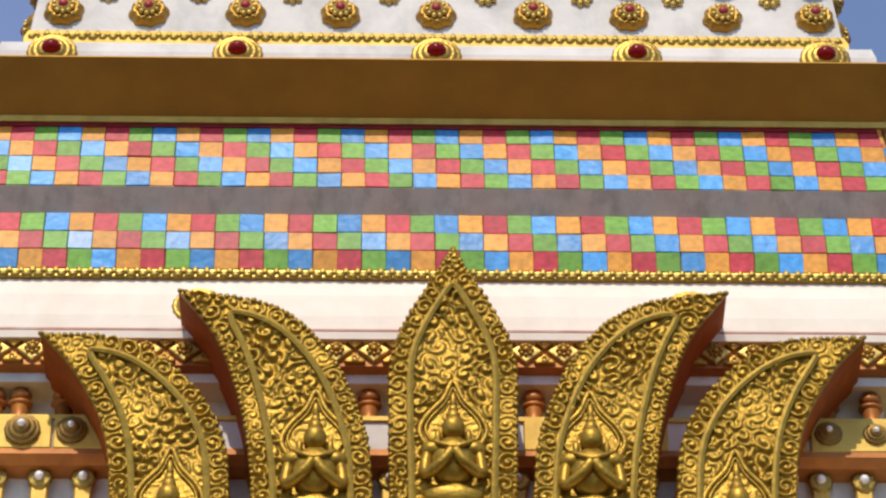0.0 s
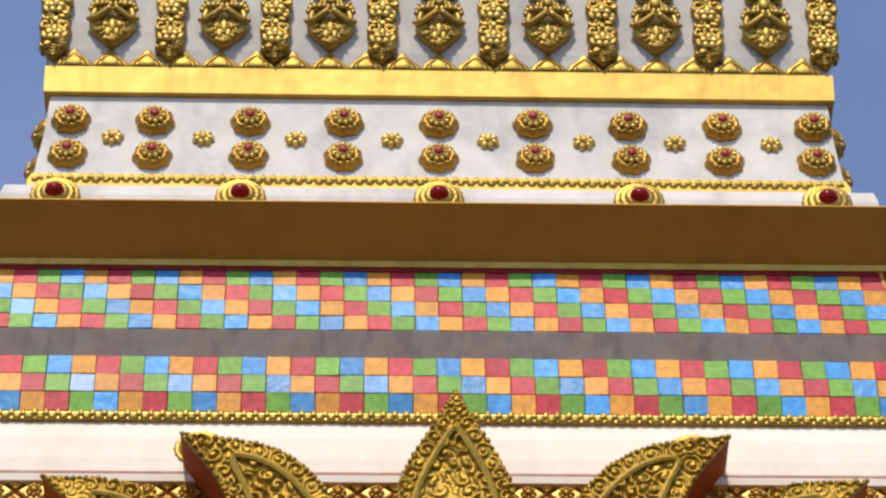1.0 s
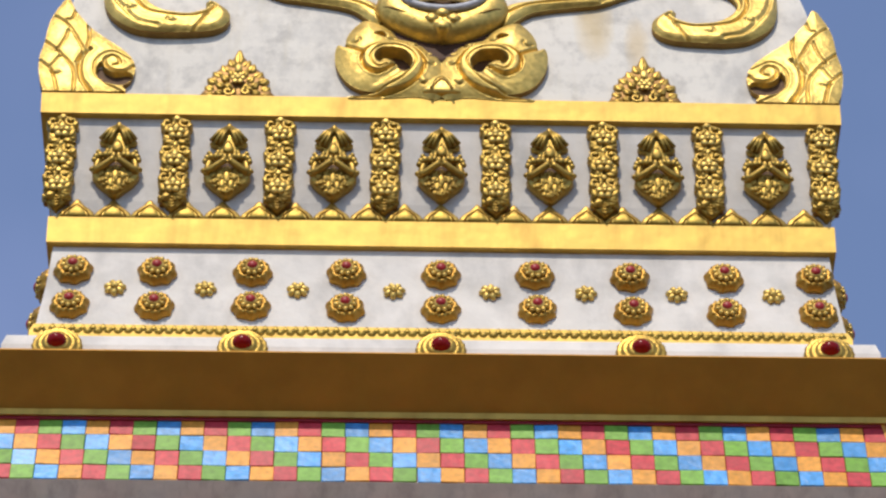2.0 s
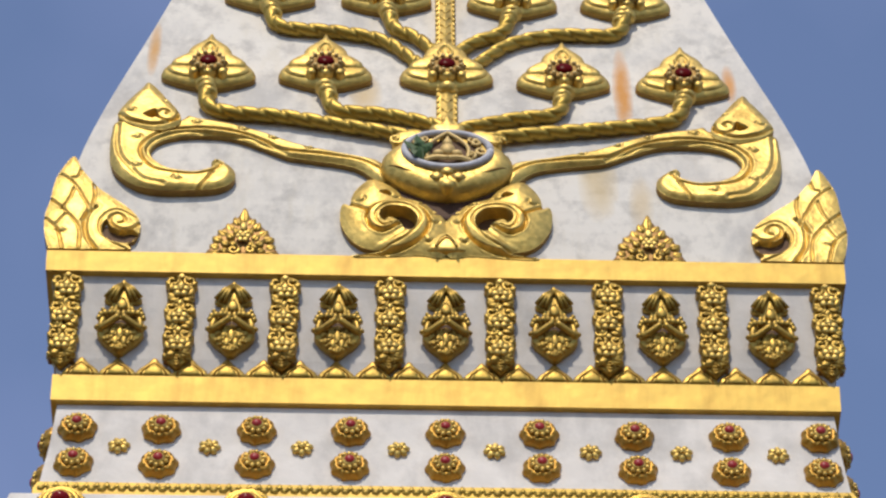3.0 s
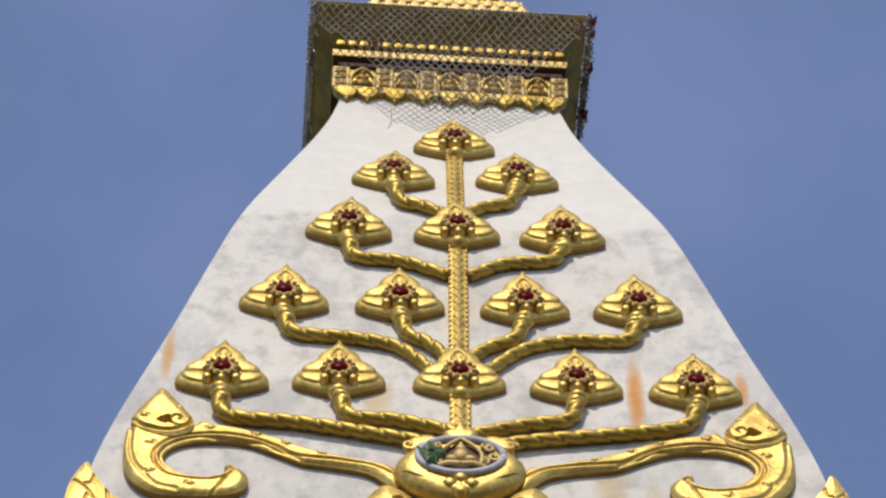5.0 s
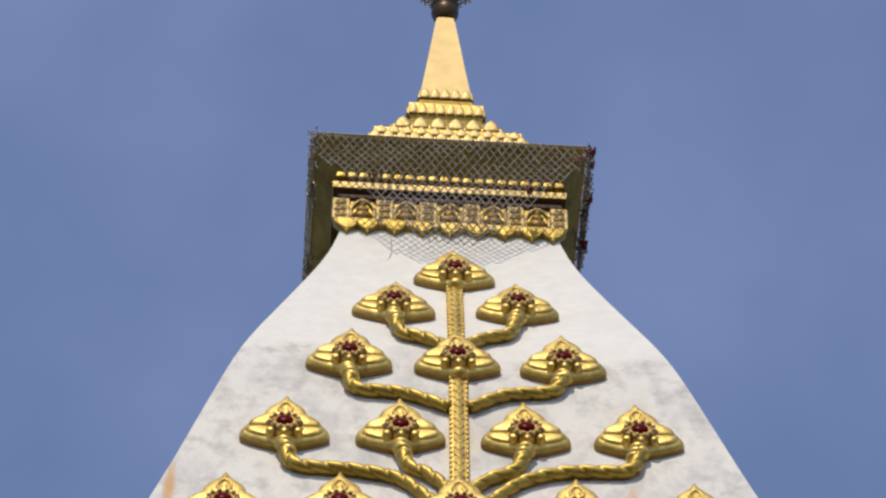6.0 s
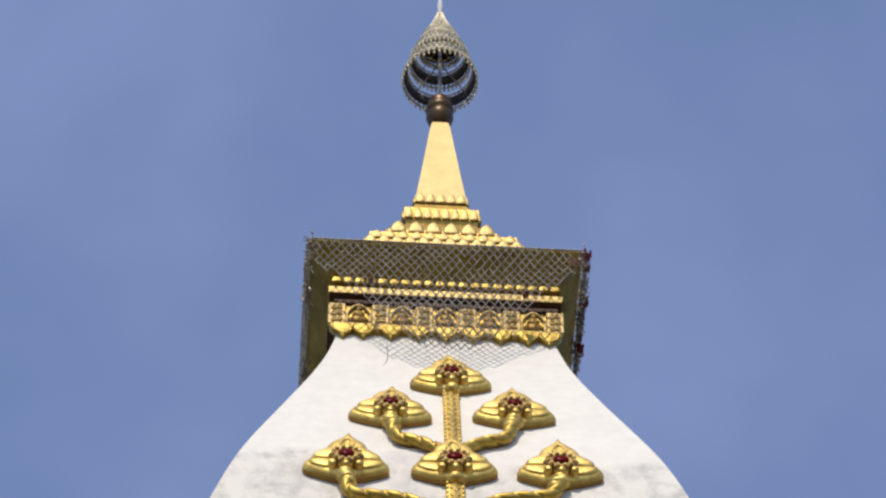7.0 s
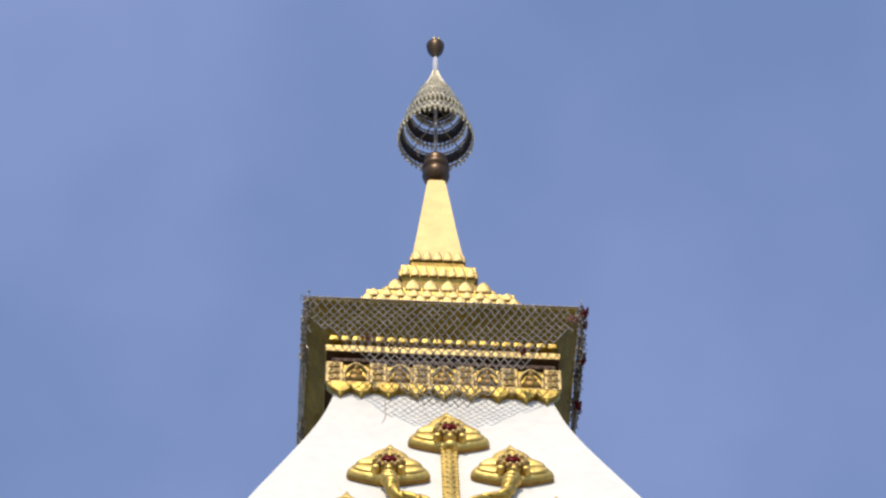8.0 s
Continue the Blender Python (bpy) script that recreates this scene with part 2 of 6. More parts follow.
tier("wall_cream", [(4.90, 23.56), (5.04, 23.575), (5.03, 23.75), (4.98, 24.05), (4.88, 24.34), (4.7, 24.39)], CREAM, "smooth cream plaster course below the coloured tiles")
tier("trim_gold_lower", [(4.76, 24.31), (4.94, 24.32), (4.93, 24.41), (4.84, 24.47)], GOLD, "narrow gold moulding below the tiles", "trim")
tier("wall_tiled_lower", [(4.84, 24.46), (4.855, 24.71), (4.835, 24.957), (4.765, 25.25), (4.7, 25.28)], GROUT, "wall course faced with coloured square tiles")
tier("trim_grey", [(4.76, 25.235), (4.80, 25.25), (4.94, 25.50), (4.91, 25.54), (4.6, 25.56)], GREY, "grey rendered underside of a ledge", "trim")
tier("wall_tiled_upper", [(4.905, 25.515), (4.725, 26.53), (4.6, 26.55)], GROUT, "upper wall course faced with coloured square tiles")
tier("trim_strip", [(4.74, 26.50), (4.83, 26.48), (4.83, 26.56), (4.74, 26.57)], GOLD_FLAT, "thin gold strip under the cornice", "trim")
tier("cornice", [(4.72, 26.53), (4.80, 26.56), (5.312, 26.975), (5.314, 26.988), (5.0, 27.14), (4.7, 27.17)], CORNICE, "deep gold painted cornice with a sloping underside", "cornice")
tier("wall_boss_course", [(4.80, 27.10), (4.80, 27.50), (4.76, 27.66), (4.66, 27.74), (4.4, 27.78)], WHITE, "white plaster course with rounded upper edge", "wall")
tier("trim_gold_middle", [(4.40, 27.74), (4.55, 27.78), (4.55, 27.92), (4.51, 28.05), (4.4, 28.06)], GOLD_FLAT, "gold bead moulding at the foot of the rosette wall", "trim")
tier("wall_rosette", [(4.495, 28.02), (4.43, 28.7), (4.40, 29.30), (4.3, 29.32)], WHITE, "white plaster wall course carrying gold rosettes")
tier("trim_band_lower", [(4.36, 29.305), (4.475, 29.31), (4.482, 29.69), (4.44, 29.73)], GOLD_FLAT, "smooth gold band with streaky patina", "trim")
tier("wall_panel", [(4.44, 29.70), (4.485, 29.95), (4.54, 30.7), (4.575, 31.22)], PANEL, "white plaster wall course with relief panels")
tier("trim_band_upper", [(4.52, 31.17), (4.66, 31.175), (4.668, 31.49), (4.6, 31.50)], GOLD_FLAT, "smooth gold band below the spire", "trim")


def smooth_profile(table, step):
    zs = np.arange(table[0][0], table[-1][0] + 1e-6, step)
    z = [a for a, _ in table]
    w = np.interp(zs, z, [b for _, b in table])
    k = np.ones(5) / 5
    w[2:-2] = np.convolve(w, k, "valid")
    return list(zip(w, zs))


tier("wall_spire", smooth_profile(PYRAMID, 0.2), SPIRE, "tall white plaster spire with weather stains")
tier("crown_wall", [(1.60, 44.1), (1.66, 44.3), (1.64, 45.0), (1.6, 45.3), (1.6, 46.3)], GOLD_VINE, "dull olive-gold crown course under the canopy")
tier("crown_cornice", [(1.60, 45.03), (1.765, 45.07), (1.77, 45.20), (1.6, 45.27)], GOLD_SOFT, "pale gold crown moulding", "trim")
# Added thin plate: paints the moulding's underside as dark as shade.
tier("crown_soffit", [(1.58, 45.012), (1.755, 45.055), (1.755, 45.064), (1.58, 45.066)], BROWN_SOFFIT, "thin dark plate for the shade under the crown moulding", "trim")
tier("canopy", [(1.62, 45.45), (1.70, 45.5), (2.07, 45.94), (2.08, 45.955), (2.0, 46.05), (1.5, 46.3)], GOLD_VINE, "square dull gold canopy with a sloping underside", "canopy")


# ---- shaping helpers ----
def on_wall(x, z, w, lean):
    """A frame on the front wall: x right, y up along the wall, z out of it. lean: degrees by which the wall leans back."""
    c, s = math.cos(radians(lean)), math.sin(radians(lean))
    basis = Matrix(((1, 0, 0, x), (0, s, -c, -w), (0, c, s, z), (0, 0, 0, 1)))
    return tower(z) @ basis


def spire_frame(x, z):
    w = lerp(z, PYRAMID)
    dw = lerp(z - 0.5, PYRAMID) - lerp(z + 0.5, PYRAMID)
    return on_wall(x, z, w, math.degrees(math.atan(dw)))


def spline(pts, n=8, closed=False):
    p = [Vector(q) for q in pts]
    k = len(p)
    out = []
    for i in range(k if closed else k - 1):
        if closed:
            a, b, c, d = p[(i - 1) % k], p[i], p[(i + 1) % k], p[(i + 2) % k]
        else:
            b, c = p[i], p[i + 1]
            a, d = p[i - 1] if i else b * 2 - c, p[i + 2] if i + 2 < k else c * 2 - b
        for j in range(n):
            t = j / n
            out.append(0.5 * ((2 * b) + (c - a) * t + (2 * a - 5 * b + 4 * c - d) * t * t + (3 * b - a - 3 * c + d) * t ** 3))
    if not closed:
        out.append(p[-1])
    return out


def loft(bm, rings, closed=True, caps=False):
    vs = [[bm.verts.new(v) for v in r] for r in rings]
    for a, b in zip(vs, vs[1:]):
        n = len(a)
        for i in range(n if closed else n - 1):
            bm.faces.new((a[i], a[(i + 1) % n], b[(i + 1) % n], b[i]))
    if caps:
        bm.faces.new(vs[0][::-1])
        bm.faces.new(vs[-1])
    return vs


def dome(bm, outline, height, base=-0.06, at=0.0, steps=((1, 0.0), (1, 0.55), (0.965, 0.78), (0.86, 0.93), (0.62, 1.0), (0.3, 1.02)), centre=None):
    """A pillow on a star-shaped outline."""
    o = [Vector((q[0], q[1])) for q in outline]
    c = Vector(centre) if centre else sum(o, Vector((0, 0))) / len(o)
    rings = [[(q.x, q.y, at + base) for q in o]]
    for s, h in steps:
        rings.append([(c.x + (q.x - c.x) * s, c.y + (q.y - c.y) * s, at + h * height) for q in o])
    loft(bm, rings, caps=True)


def ribbon(bm, pts, widths, depth, at=0.0, base=-0.06, n=10,
           prof=((-1, 0.16), (-0.94, 0.55), (-0.82, 0.82), (-0.62, 0.88), (-0.54, 0.55), (-0.44, 0.84), (0, 1.0), (0.44, 0.84), (0.54, 0.55), (0.62, 0.88), (0.82, 0.82), (0.94, 0.55), (1, 0.16))):
    """A moulded strip along a plane curve, with its widths at the control points."""
    c = spline([(p[0], p[1]) for p in pts], n)
    w = np.interp(np.linspace(0, 1, len(c)), np.linspace(0, 1, len(widths)), widths)
    rings = []
    for i, p in enumerate(c):
        t = (c[min(i + 1, len(c) - 1)] - c[max(i - 1, 0)]).normalized()
        nrm = Vector((-t.y, t.x))
        r = [(*(p - nrm * w[i]), at + base)]
        r += [(*(p + nrm * (a * w[i])), at + h * depth * min(1, 0.35 + w[i] * 9)) for a, h in prof]
        r.append((*(p + nrm * w[i]), at + base))
        rings.append(r)
    loft(bm, rings, caps=True)


def tube(bm, pts, radius, seg=8, rope=0.0, turn=5.0, taper=1.0):
    """A round bar along points; rope: depth of a spiral winding."""
    n = len(pts)
    rings = []
    run = 0.0
    for i, p in enumerate(pts):
        p = Vector(p)
        t = (Vector(pts[min(i + 1, n - 1)]) - Vector(pts[max(i - 1, 0)])).normalized()
        side = t.cross(Vector((0, 0, 1)))
        side = side.normalized() if side.length > 1e-4 else Vector((1, 0, 0))
        up = side.cross(t)
        if i:
            run += (p - Vector(pts[i - 1])).length
        r0 = radius * (1 + (taper - 1) * i / max(1, n - 1))
        ring = []
        for k in range(seg):
            a = 2 * math.pi * k / seg
            r = r0
            if rope:
                u = (run * turn + 2 * k / seg) % 1.0
                r *= 1 + 0.05 * math.sin(math.pi * u) - rope * max(0.0, 1 - min(u, 1 - u) / 0.17)
            ring.append(p + side * (math.cos(a) * r) + up * (math.sin(a) * r))
        rings.append(ring)
    loft(bm, rings, caps=True)


def ball(bm, p, r, sx=1.0, sy=1.0, sz=1.0, sub=1):
    bmesh.ops.create_icosphere(bm, subdivisions=sub, radius=r, matrix=Matrix.Translation(p) @ Matrix.Diagonal((sx, sy, sz, 1)))


def disc(bm, c, profile, seg=20, sx=1.0, sy=1.0, lobes=0, deep=0.0):
    """A turned boss: (radius, height) profile round c; lobes give it a scalloped rim."""
    rings = []
    for r, h in profile:
        rings.append([(c[0] + sx * r * (1 + deep * math.cos(lobes * 2 * math.pi * k / seg)) * math.cos(2 * math.pi * k / seg),
                       c[1] + sy * r * (1 + deep * math.cos(lobes * 2 * math.pi * k / seg)) * math.sin(2 * math.pi * k / seg), c[2] + h) for k in range(seg)])
    loft(bm, rings, caps=True)


def curl(bm, x, y, r, hand=1, start=0.0, at=0.0, thick=0.22, turns=1.4, n=16, seg=5):
    """A carved spiral tendril."""
    pts = []
    for i in range(n + 1):
        t = i / n
        a = start + hand * 2 * math.pi * turns * t
        q = r * (1 - 0.86 * t)
        pts.append((x + q * math.cos(a), y + q * math.sin(a), at + 0.25 * r * t))
    tube(bm, pts, r * thick, seg, taper=0.8)


def in_poly(px, py, o):
    c = np.zeros(px.shape, bool)
    for a, b in zip(o, o[1:] + o[:1]):
        if a[1] != b[1]:
            c ^= ((a[1] > py) != (b[1] > py)) & (px < (b[0] - a[0]) * (py - a[1]) / (b[1] - a[1]) + a[0])
    return c


def carving(keep, bounds, centres, step, amp, period, at=0.0, dome_w=None, calm=None, warp=0.0):
    """A carved field of packed spirals: a relief sheet over a grid. centres: (x, y, hand, phase)."""
    xs, ys = np.arange(bounds[0], bounds[1], step), np.arange(bounds[2], bounds[3], step)
    gx, gy = np.meshgrid(xs, ys)
    sx, sy = gx, gy
    if warp:
        gx, gy = gx + warp * np.sin(9 * gy + 4 * gx + centres[0][3]), gy + warp * np.sin(8 * gx - 5 * gy)
    c = np.array(centres)
    d = np.hypot(gx[..., None] - c[:, 0], gy[..., None] - c[:, 1])
    near = np.argsort(d, axis=2)[..., :2]
    d1, d2 = np.take_along_axis(d, near, 2)[..., 0], np.take_along_axis(d, near, 2)[..., 1]
    k = near[..., 0]
    th = np.arctan2(gy - c[k, 1], gx - c[k, 0])
    h = 0.5 + 0.5 * np.cos(2 * np.pi * d1 / period + c[k, 2] * th + c[k, 3])
    h = np.where(d1 < 0.3 * period, np.maximum(h, 0.9), h) ** 0.8
    h *= 0.35 + 0.65 * np.clip((d2 - d1) / 0.022, 0, 1)
    gx, gy = sx, sy
    if warp:
        h = h * (0.65 + 0.35 * np.sin(5.1 * gx + 2) * np.sin(4.3 * gy + 1))
    if calm:
        h = np.where(calm(gx, gy), 0.25 * h, h)
    z = at + amp * h
    if dome_w:
        z = z + 0.05 * np.sqrt(np.clip(1 - (gx / dome_w) ** 2, 0, 1))
    ok = keep(gx, gy)
    ids = -np.ones(gx.shape, int)
    quads = ok[:-1, :-1] & ok[1:, :-1] & ok[:-1, 1:] & ok[1:, 1:]
    use = np.zeros(gx.shape, bool)
    for a, b in ((0, 0), (0, 1), (1, 0), (1, 1)):
        use[a:a + quads.shape[0], b:b + quads.shape[1]] |= quads
    ids[use] = np.arange(use.sum())
    verts = np.stack([gx[use], gy[use], z[use]], 1).tolist()
    q = np.stack([ids[:-1, :-1], ids[:-1, 1:], ids[1:, 1:], ids[1:, :-1]], 2)[quads].tolist()
    me = bpy.data.meshes.new("sheet")
    me.from_pydata(verts, [], q)
    bm = bmesh.new()
    bm.from_mesh(me)
    bpy.data.meshes.remove(me)
    return bm


def box(bm, x0, x1, y0, y1, z0, z1, bevel=0.0):
    r = bmesh.ops.create_cube(bm, size=1, matrix=Matrix.Translation(((x0 + x1) / 2, (y0 + y1) / 2, (z0 + z1) / 2)) @ Matrix.Diagonal((x1 - x0, y1 - y0, z1 - z0, 1)))
    if bevel:
        es = {e for v in r["verts"] for e in v.link_edges}
        bmesh.ops.bevel(bm, geom=list(es), offset=bevel, segments=1, affect='EDGES')


GEM = mat("dark_red_glass", (0.20, 0.007, 0.008), 0.22, 0.0, (20.0, 0.1), None, None, spec=0.14)
GEM_DEEP = mat("deep_red_glass", (0.11, 0.005, 0.005), 0.25, 0.0, (20.0, 0.1), None, None, spec=0.03)
GEM_PALE = mat("faded_red_glass", (0.34, 0.02, 0.022), 0.4, 0.0, (20.0, 0.1), None, None, spec=0.3)
# Dark brown that carries the shade of deep hollows and recesses.
HOLLOW = mat("hollow_shade_brown", (0.10, 0.045, 0.015), 0.7, 0.1, (14.0, 0.2), None, (30.0, 0.2, 0.01))
# Red-brown put where shade lies: under forearms, crown moulding and medallion bowl.
BROWN = mat("red_brown_for_shade", (0.07, 0.026, 0.008), 0.7, 0.1, (14.0, 0.2), None, (30.0, 0.2, 0.01))
# Backing colour, dark to stand for the shade of deep relief.
TAN = mat("backing_shade_brown_gold", (0.30, 0.16, 0.04), 0.5, 0.5, (20.0, 0.2), None, (30.0, 0.2, 0.01))
PALE = mat("pale_grey_cement", (0.55, 0.54, 0.56), 0.7, 0.0, (12.0, 0.12), (4.0, (0.38, 0.37, 0.38), 0.6), (30.0, 0.3, 0.01))
LEAF = mat("weed_leaf", (0.05, 0.10, 0.02), 0.55, 0.0, (30.0, 0.2), None, (40.0, 0.2, 0.005))
PEARL = mat("glass_pearl", (0.95, 0.93, 0.9), 0.25, 0.0, (20.0, 0.05), None, None, coat=0.5)
SILVER = mat("tarnished_silver", (0.44, 0.38, 0.30), 0.45, 0.35, (14.0, 0.3), (6.0, (0.16, 0.12, 0.08), 0.6), (30.0, 0.3, 0.01))

# ---- stucco reliefs ----
def far(gx, gy, line):
    """Distance from each grid place to a bent line, and the nearest place on it."""
    best, bx, by = np.full(gx.shape, 9.0), gx.copy(), gy.copy()
    for a, b in zip(line, line[1:]):
        ux, uy = b[0] - a[0], b[1] - a[1]
        k = np.clip(((gx - a[0]) * ux + (gy - a[1]) * uy) / max(ux * ux + uy * uy, 1e-9), 0, 1)
        q = np.hypot(gx - a[0] - k * ux, gy - a[1] - k * uy)
        new_best = q < best
        best, bx, by = np.where(new_best, q, best), np.where(new_best, a[0] + k * ux, bx), np.where(new_best, a[1] + k * uy, by)
    return best, bx, by


def sheet(gx, gy, gz, ok, normals=None):
    """A mesh over the kept cells of a grid; normals: the shape's own, for clean shading."""
    quads = ok[:-1, :-1] & ok[1:, :-1] & ok[:-1, 1:] & ok[1:, 1:]
    use = np.zeros(gx.shape, bool)
    for a, b in ((0, 0), (0, 1), (1, 0), (1, 1)):
        use[a:a + quads.shape[0], b:b + quads.shape[1]] |= quads
    ids = -np.ones(gx.shape, int)
    ids[use] = np.arange(use.sum())
    me = bpy.data.meshes.new("sheet")
    me.from_pydata(np.stack([gx[use], gy[use], gz[use]], 1).tolist(), [], np.stack([ids[:-1, :-1], ids[:-1, 1:], ids[1:, 1:], ids[1:, :-1]], 2)[quads].tolist())
    bm = bmesh.new()
    bm.from_mesh(me)
    bpy.data.meshes.remove(me)
    if normals is not None:
        layer = bm.verts.layers.float_vector.new("shape_normal")
        for v, n in zip(bm.verts, normals[use].tolist()):
            v[layer] = n
    return bm


def moulded(s, outline, depth, grooves=(), pits=(), commas=(), round_off=0.15, rim=0.62, swell=None, floor=0.02, step=0.009):
    """A stucco ornament with rounded edges: an outline, cut grooves (line, width, depth), hollows and comma marks (x, y, turn). s: mirror."""
    o = [(p.x, p.y) for p in spline(outline, 4, True)]
    xs = np.arange(min(p[0] for p in o) - 0.06, max(p[0] for p in o) + 0.06, step)
    ys = np.arange(min(p[1] for p in o) - 0.06, max(p[1] for p in o) + 0.06, step)
    gx, gy = np.meshgrid(xs, ys)
    d, ex, ey = far(gx, gy, o + o[:1])
    d = d * np.where(in_poly(gx, gy, o), 1, -1)
    k = np.clip(d / round_off, 0, 1)
    h = depth * (rim + (1 - rim) * k * (2 - k)) + 0.008 * np.sin(7 * gx + 3) * np.cos(8 * gy)
    if swell:
        h += swell[1] * np.exp(-(far(gx, gy, spline(swell[0], 6))[0] / swell[2]) ** 4) * np.clip(d / 0.1, 0, 1)
    for line, w, g in grooves:
        q = far(gx, gy, spline(line, 6))[0]
        w, g = w * 1.25, g * 1.2
        h -= g * np.exp(-(q / w) ** 2) - 0.12 * g * np.exp(-((q - 2.1 * w) / w) ** 2)
    for x, y, turn in commas:
        arc = [(x + 0.055 * math.cos(turn + 0.7 * i), y + 0.05 * math.sin(turn + 0.7 * i)) for i in range(6)]
        h -= 0.020 * np.exp(-(far(gx, gy, arc)[0] / 0.015) ** 2)
        h += 0.012 * np.exp(-(np.hypot(gx - x, gy - y) / 0.03) ** 2)
    for line in pits:
        c = [(p.x, p.y) for p in spline(line, 4, True)]
        q = far(gx, gy, c + c[:1])[0] * np.where(in_poly(gx, gy, c), 1, -1)
        h = np.where(q > 0, np.maximum(h - 22 * q, floor), h)
    sy, sx = np.gradient(h, step)
    length = np.sqrt(sx ** 2 + sy ** 2 + 1)
    normals = np.stack([-s * sx / length, -sy / length, 1 / length], 2)
    rim_cell = d < 0.5 * step
    gx, gy = np.where(rim_cell, ex, gx), np.where(rim_cell, ey, gy)
    bm = sheet(gx * s, gy, np.where(rim_cell, depth * rim, h), d > -1.1 * step, normals)
    return bm


def moulded_side(s, outline, depth, rim):
    """The upright edge round a stucco ornament."""
    bm = bmesh.new()
    loft(bm, [[(s * p.x, p.y, z) for p in spline(outline, 4, True)] for z in (-0.06, depth * rim)])
    return bm


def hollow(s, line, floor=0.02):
    """A dark plate at the bottom of a hollow; its colour stands for the shade."""
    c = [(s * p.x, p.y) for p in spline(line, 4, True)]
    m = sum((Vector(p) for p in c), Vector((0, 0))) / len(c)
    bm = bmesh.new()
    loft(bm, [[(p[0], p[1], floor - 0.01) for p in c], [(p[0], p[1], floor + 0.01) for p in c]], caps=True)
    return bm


# ---- rosette wall ----
def rosette(m, group):
    t = thing("rosette", m, "gold rosette with a red glass centre on white plaster", "rosette", group)
    bm = bmesh.new()
    disc(bm, (0, 0, 0), ((0.203, -0.05), (0.213, 0.015), (0.205, 0.04), (0.182, 0.07), (0.160, 0.098), (0.145, 0.102), (0.13, 0.088), (0.1, 0.085)), 48, 1.03, 0.97, 8, 0.055)
    part("base_disc", bm, GOLD_OLD, t, smooth=True)
    bm = bmesh.new()
    for k in range(16):
        a = 2 * math.pi * (k + 0.5) / 16
        ball(bm, (0.168 * math.cos(a), 0.160 * math.sin(a), 0.085), 0.022, 1, 1, 0.8)
    tagged(part("bead_border", bm, GOLD_BROWN, t, smooth=True), kind="stuff")
    bm = bmesh.new()
    for k in range(10):
        a = 2 * math.pi * k / 10
        ball(bm, (0.105 * math.cos(a), 0.105 * math.sin(a), 0.12), 0.034, 1, 1, 0.9)
    disc(bm, (0, 0, 0), ((0.085, 0.08), (0.09, 0.125), (0.07, 0.15), (0.03, 0.15)), 12)
    tagged(part("bead_ring", bm, GOLD, t, smooth=True), kind="stuff")
    bm = bmesh.new()
    ball(bm, (0, 0, 0.145), 0.062, 1, 1, 0.6, 2)
    part("gem", bm, GEM_PALE, t, "red glass centre", True)
    return t


def small_flower(m):
    t = thing("flower_boss", m, "small gold flower boss on white plaster", "flower boss", "small flowers of the rosette wall")
    for k in range(7):
        a = 2 * math.pi * k / 7
        bm = bmesh.new()
        bmesh.ops.create_icosphere(bm, subdivisions=2, radius=0.056, matrix=pose(0.078 * math.cos(a), 0.072 * math.sin(a), 0.018, 0, 16, math.degrees(a)) @ Matrix.Diagonal((1.0, 0.70, 0.62, 1)))
        part("petal", bm, GOLD, t, smooth=True)
    bm = bmesh.new()
    ball(bm, (0, 0, 0.045), 0.042, sub=2)
    for k in range(6):
        ball(bm, (0.036 * math.cos(1.047 * k), 0.036 * math.sin(1.047 * k), 0.065), 0.016, sub=1)
    part("centre", bm, GOLD, t, smooth=True)
    return t


LEAN_R = 3.9
first = None
for row, z0 in ((0, 28.90), (1, 28.345)):
    for k in range(9):
        x = (-4.14, -3.196, -2.124, -1.07, -0.006, 1.05, 2.12, 3.18, 4.208)[k] + (0.02 if row and k in (5, 6) else 0)
        m = on_wall(x, z0 + random.uniform(-0.012, 0.012), 4.40 + (29.3 - z0) * 0.072, LEAN_R) @ pose(0, 0, 0, 0, 0, random.uniform(-20, 20))
        first = copy_thing(first, m) if first else rosette(m, "rosettes of the white wall")
first = None
for k in range(8):
    x = (-3.655, -2.642, -1.608, -0.531, 0.546, 1.619, 2.64, 3.72)[k]
    m = on_wall(x, 28.64, 4.40 + (29.3 - 28.64) * 0.072, LEAN_R) @ pose(0, 0, 0, 0, 0, random.uniform(-20, 20))
    first = copy_thing(first, m) if first else small_flower(m)


def oval_boss(m):
    t = thing("oval_boss", m, "oval gold boss with a large red glass cabochon", "boss", "oval bosses of the white course")
    bm = bmesh.new()
    disc(bm, (0, 0, 0), ((0.27, -0.05), (0.275, 0.03), (0.25, 0.055), (0.225, 0.04), (0.215, 0.075), (0.185, 0.095), (0.165, 0.08), (0.155, 0.11), (0.12, 0.12), (0.05, 0.12)), 36, 1.0, 0.9, 18, 0.02)
    part("base_disc", bm, GOLD_BROWN, t, smooth=True)
    bm = bmesh.new()
    ball(bm, (0, 0, 0.11), 0.115, 1.0, 0.85, 0.85, 2)
    part("gem", bm, GEM, t, "large red glass cabochon", True)
    return t


first = None
for x in (-4.19, -2.17, -0.006, 2.18, 4.235):
    m = on_wall(x, 27.455, 4.80, 0)
    first = copy_thing(first, m) if first else oval_boss(m)


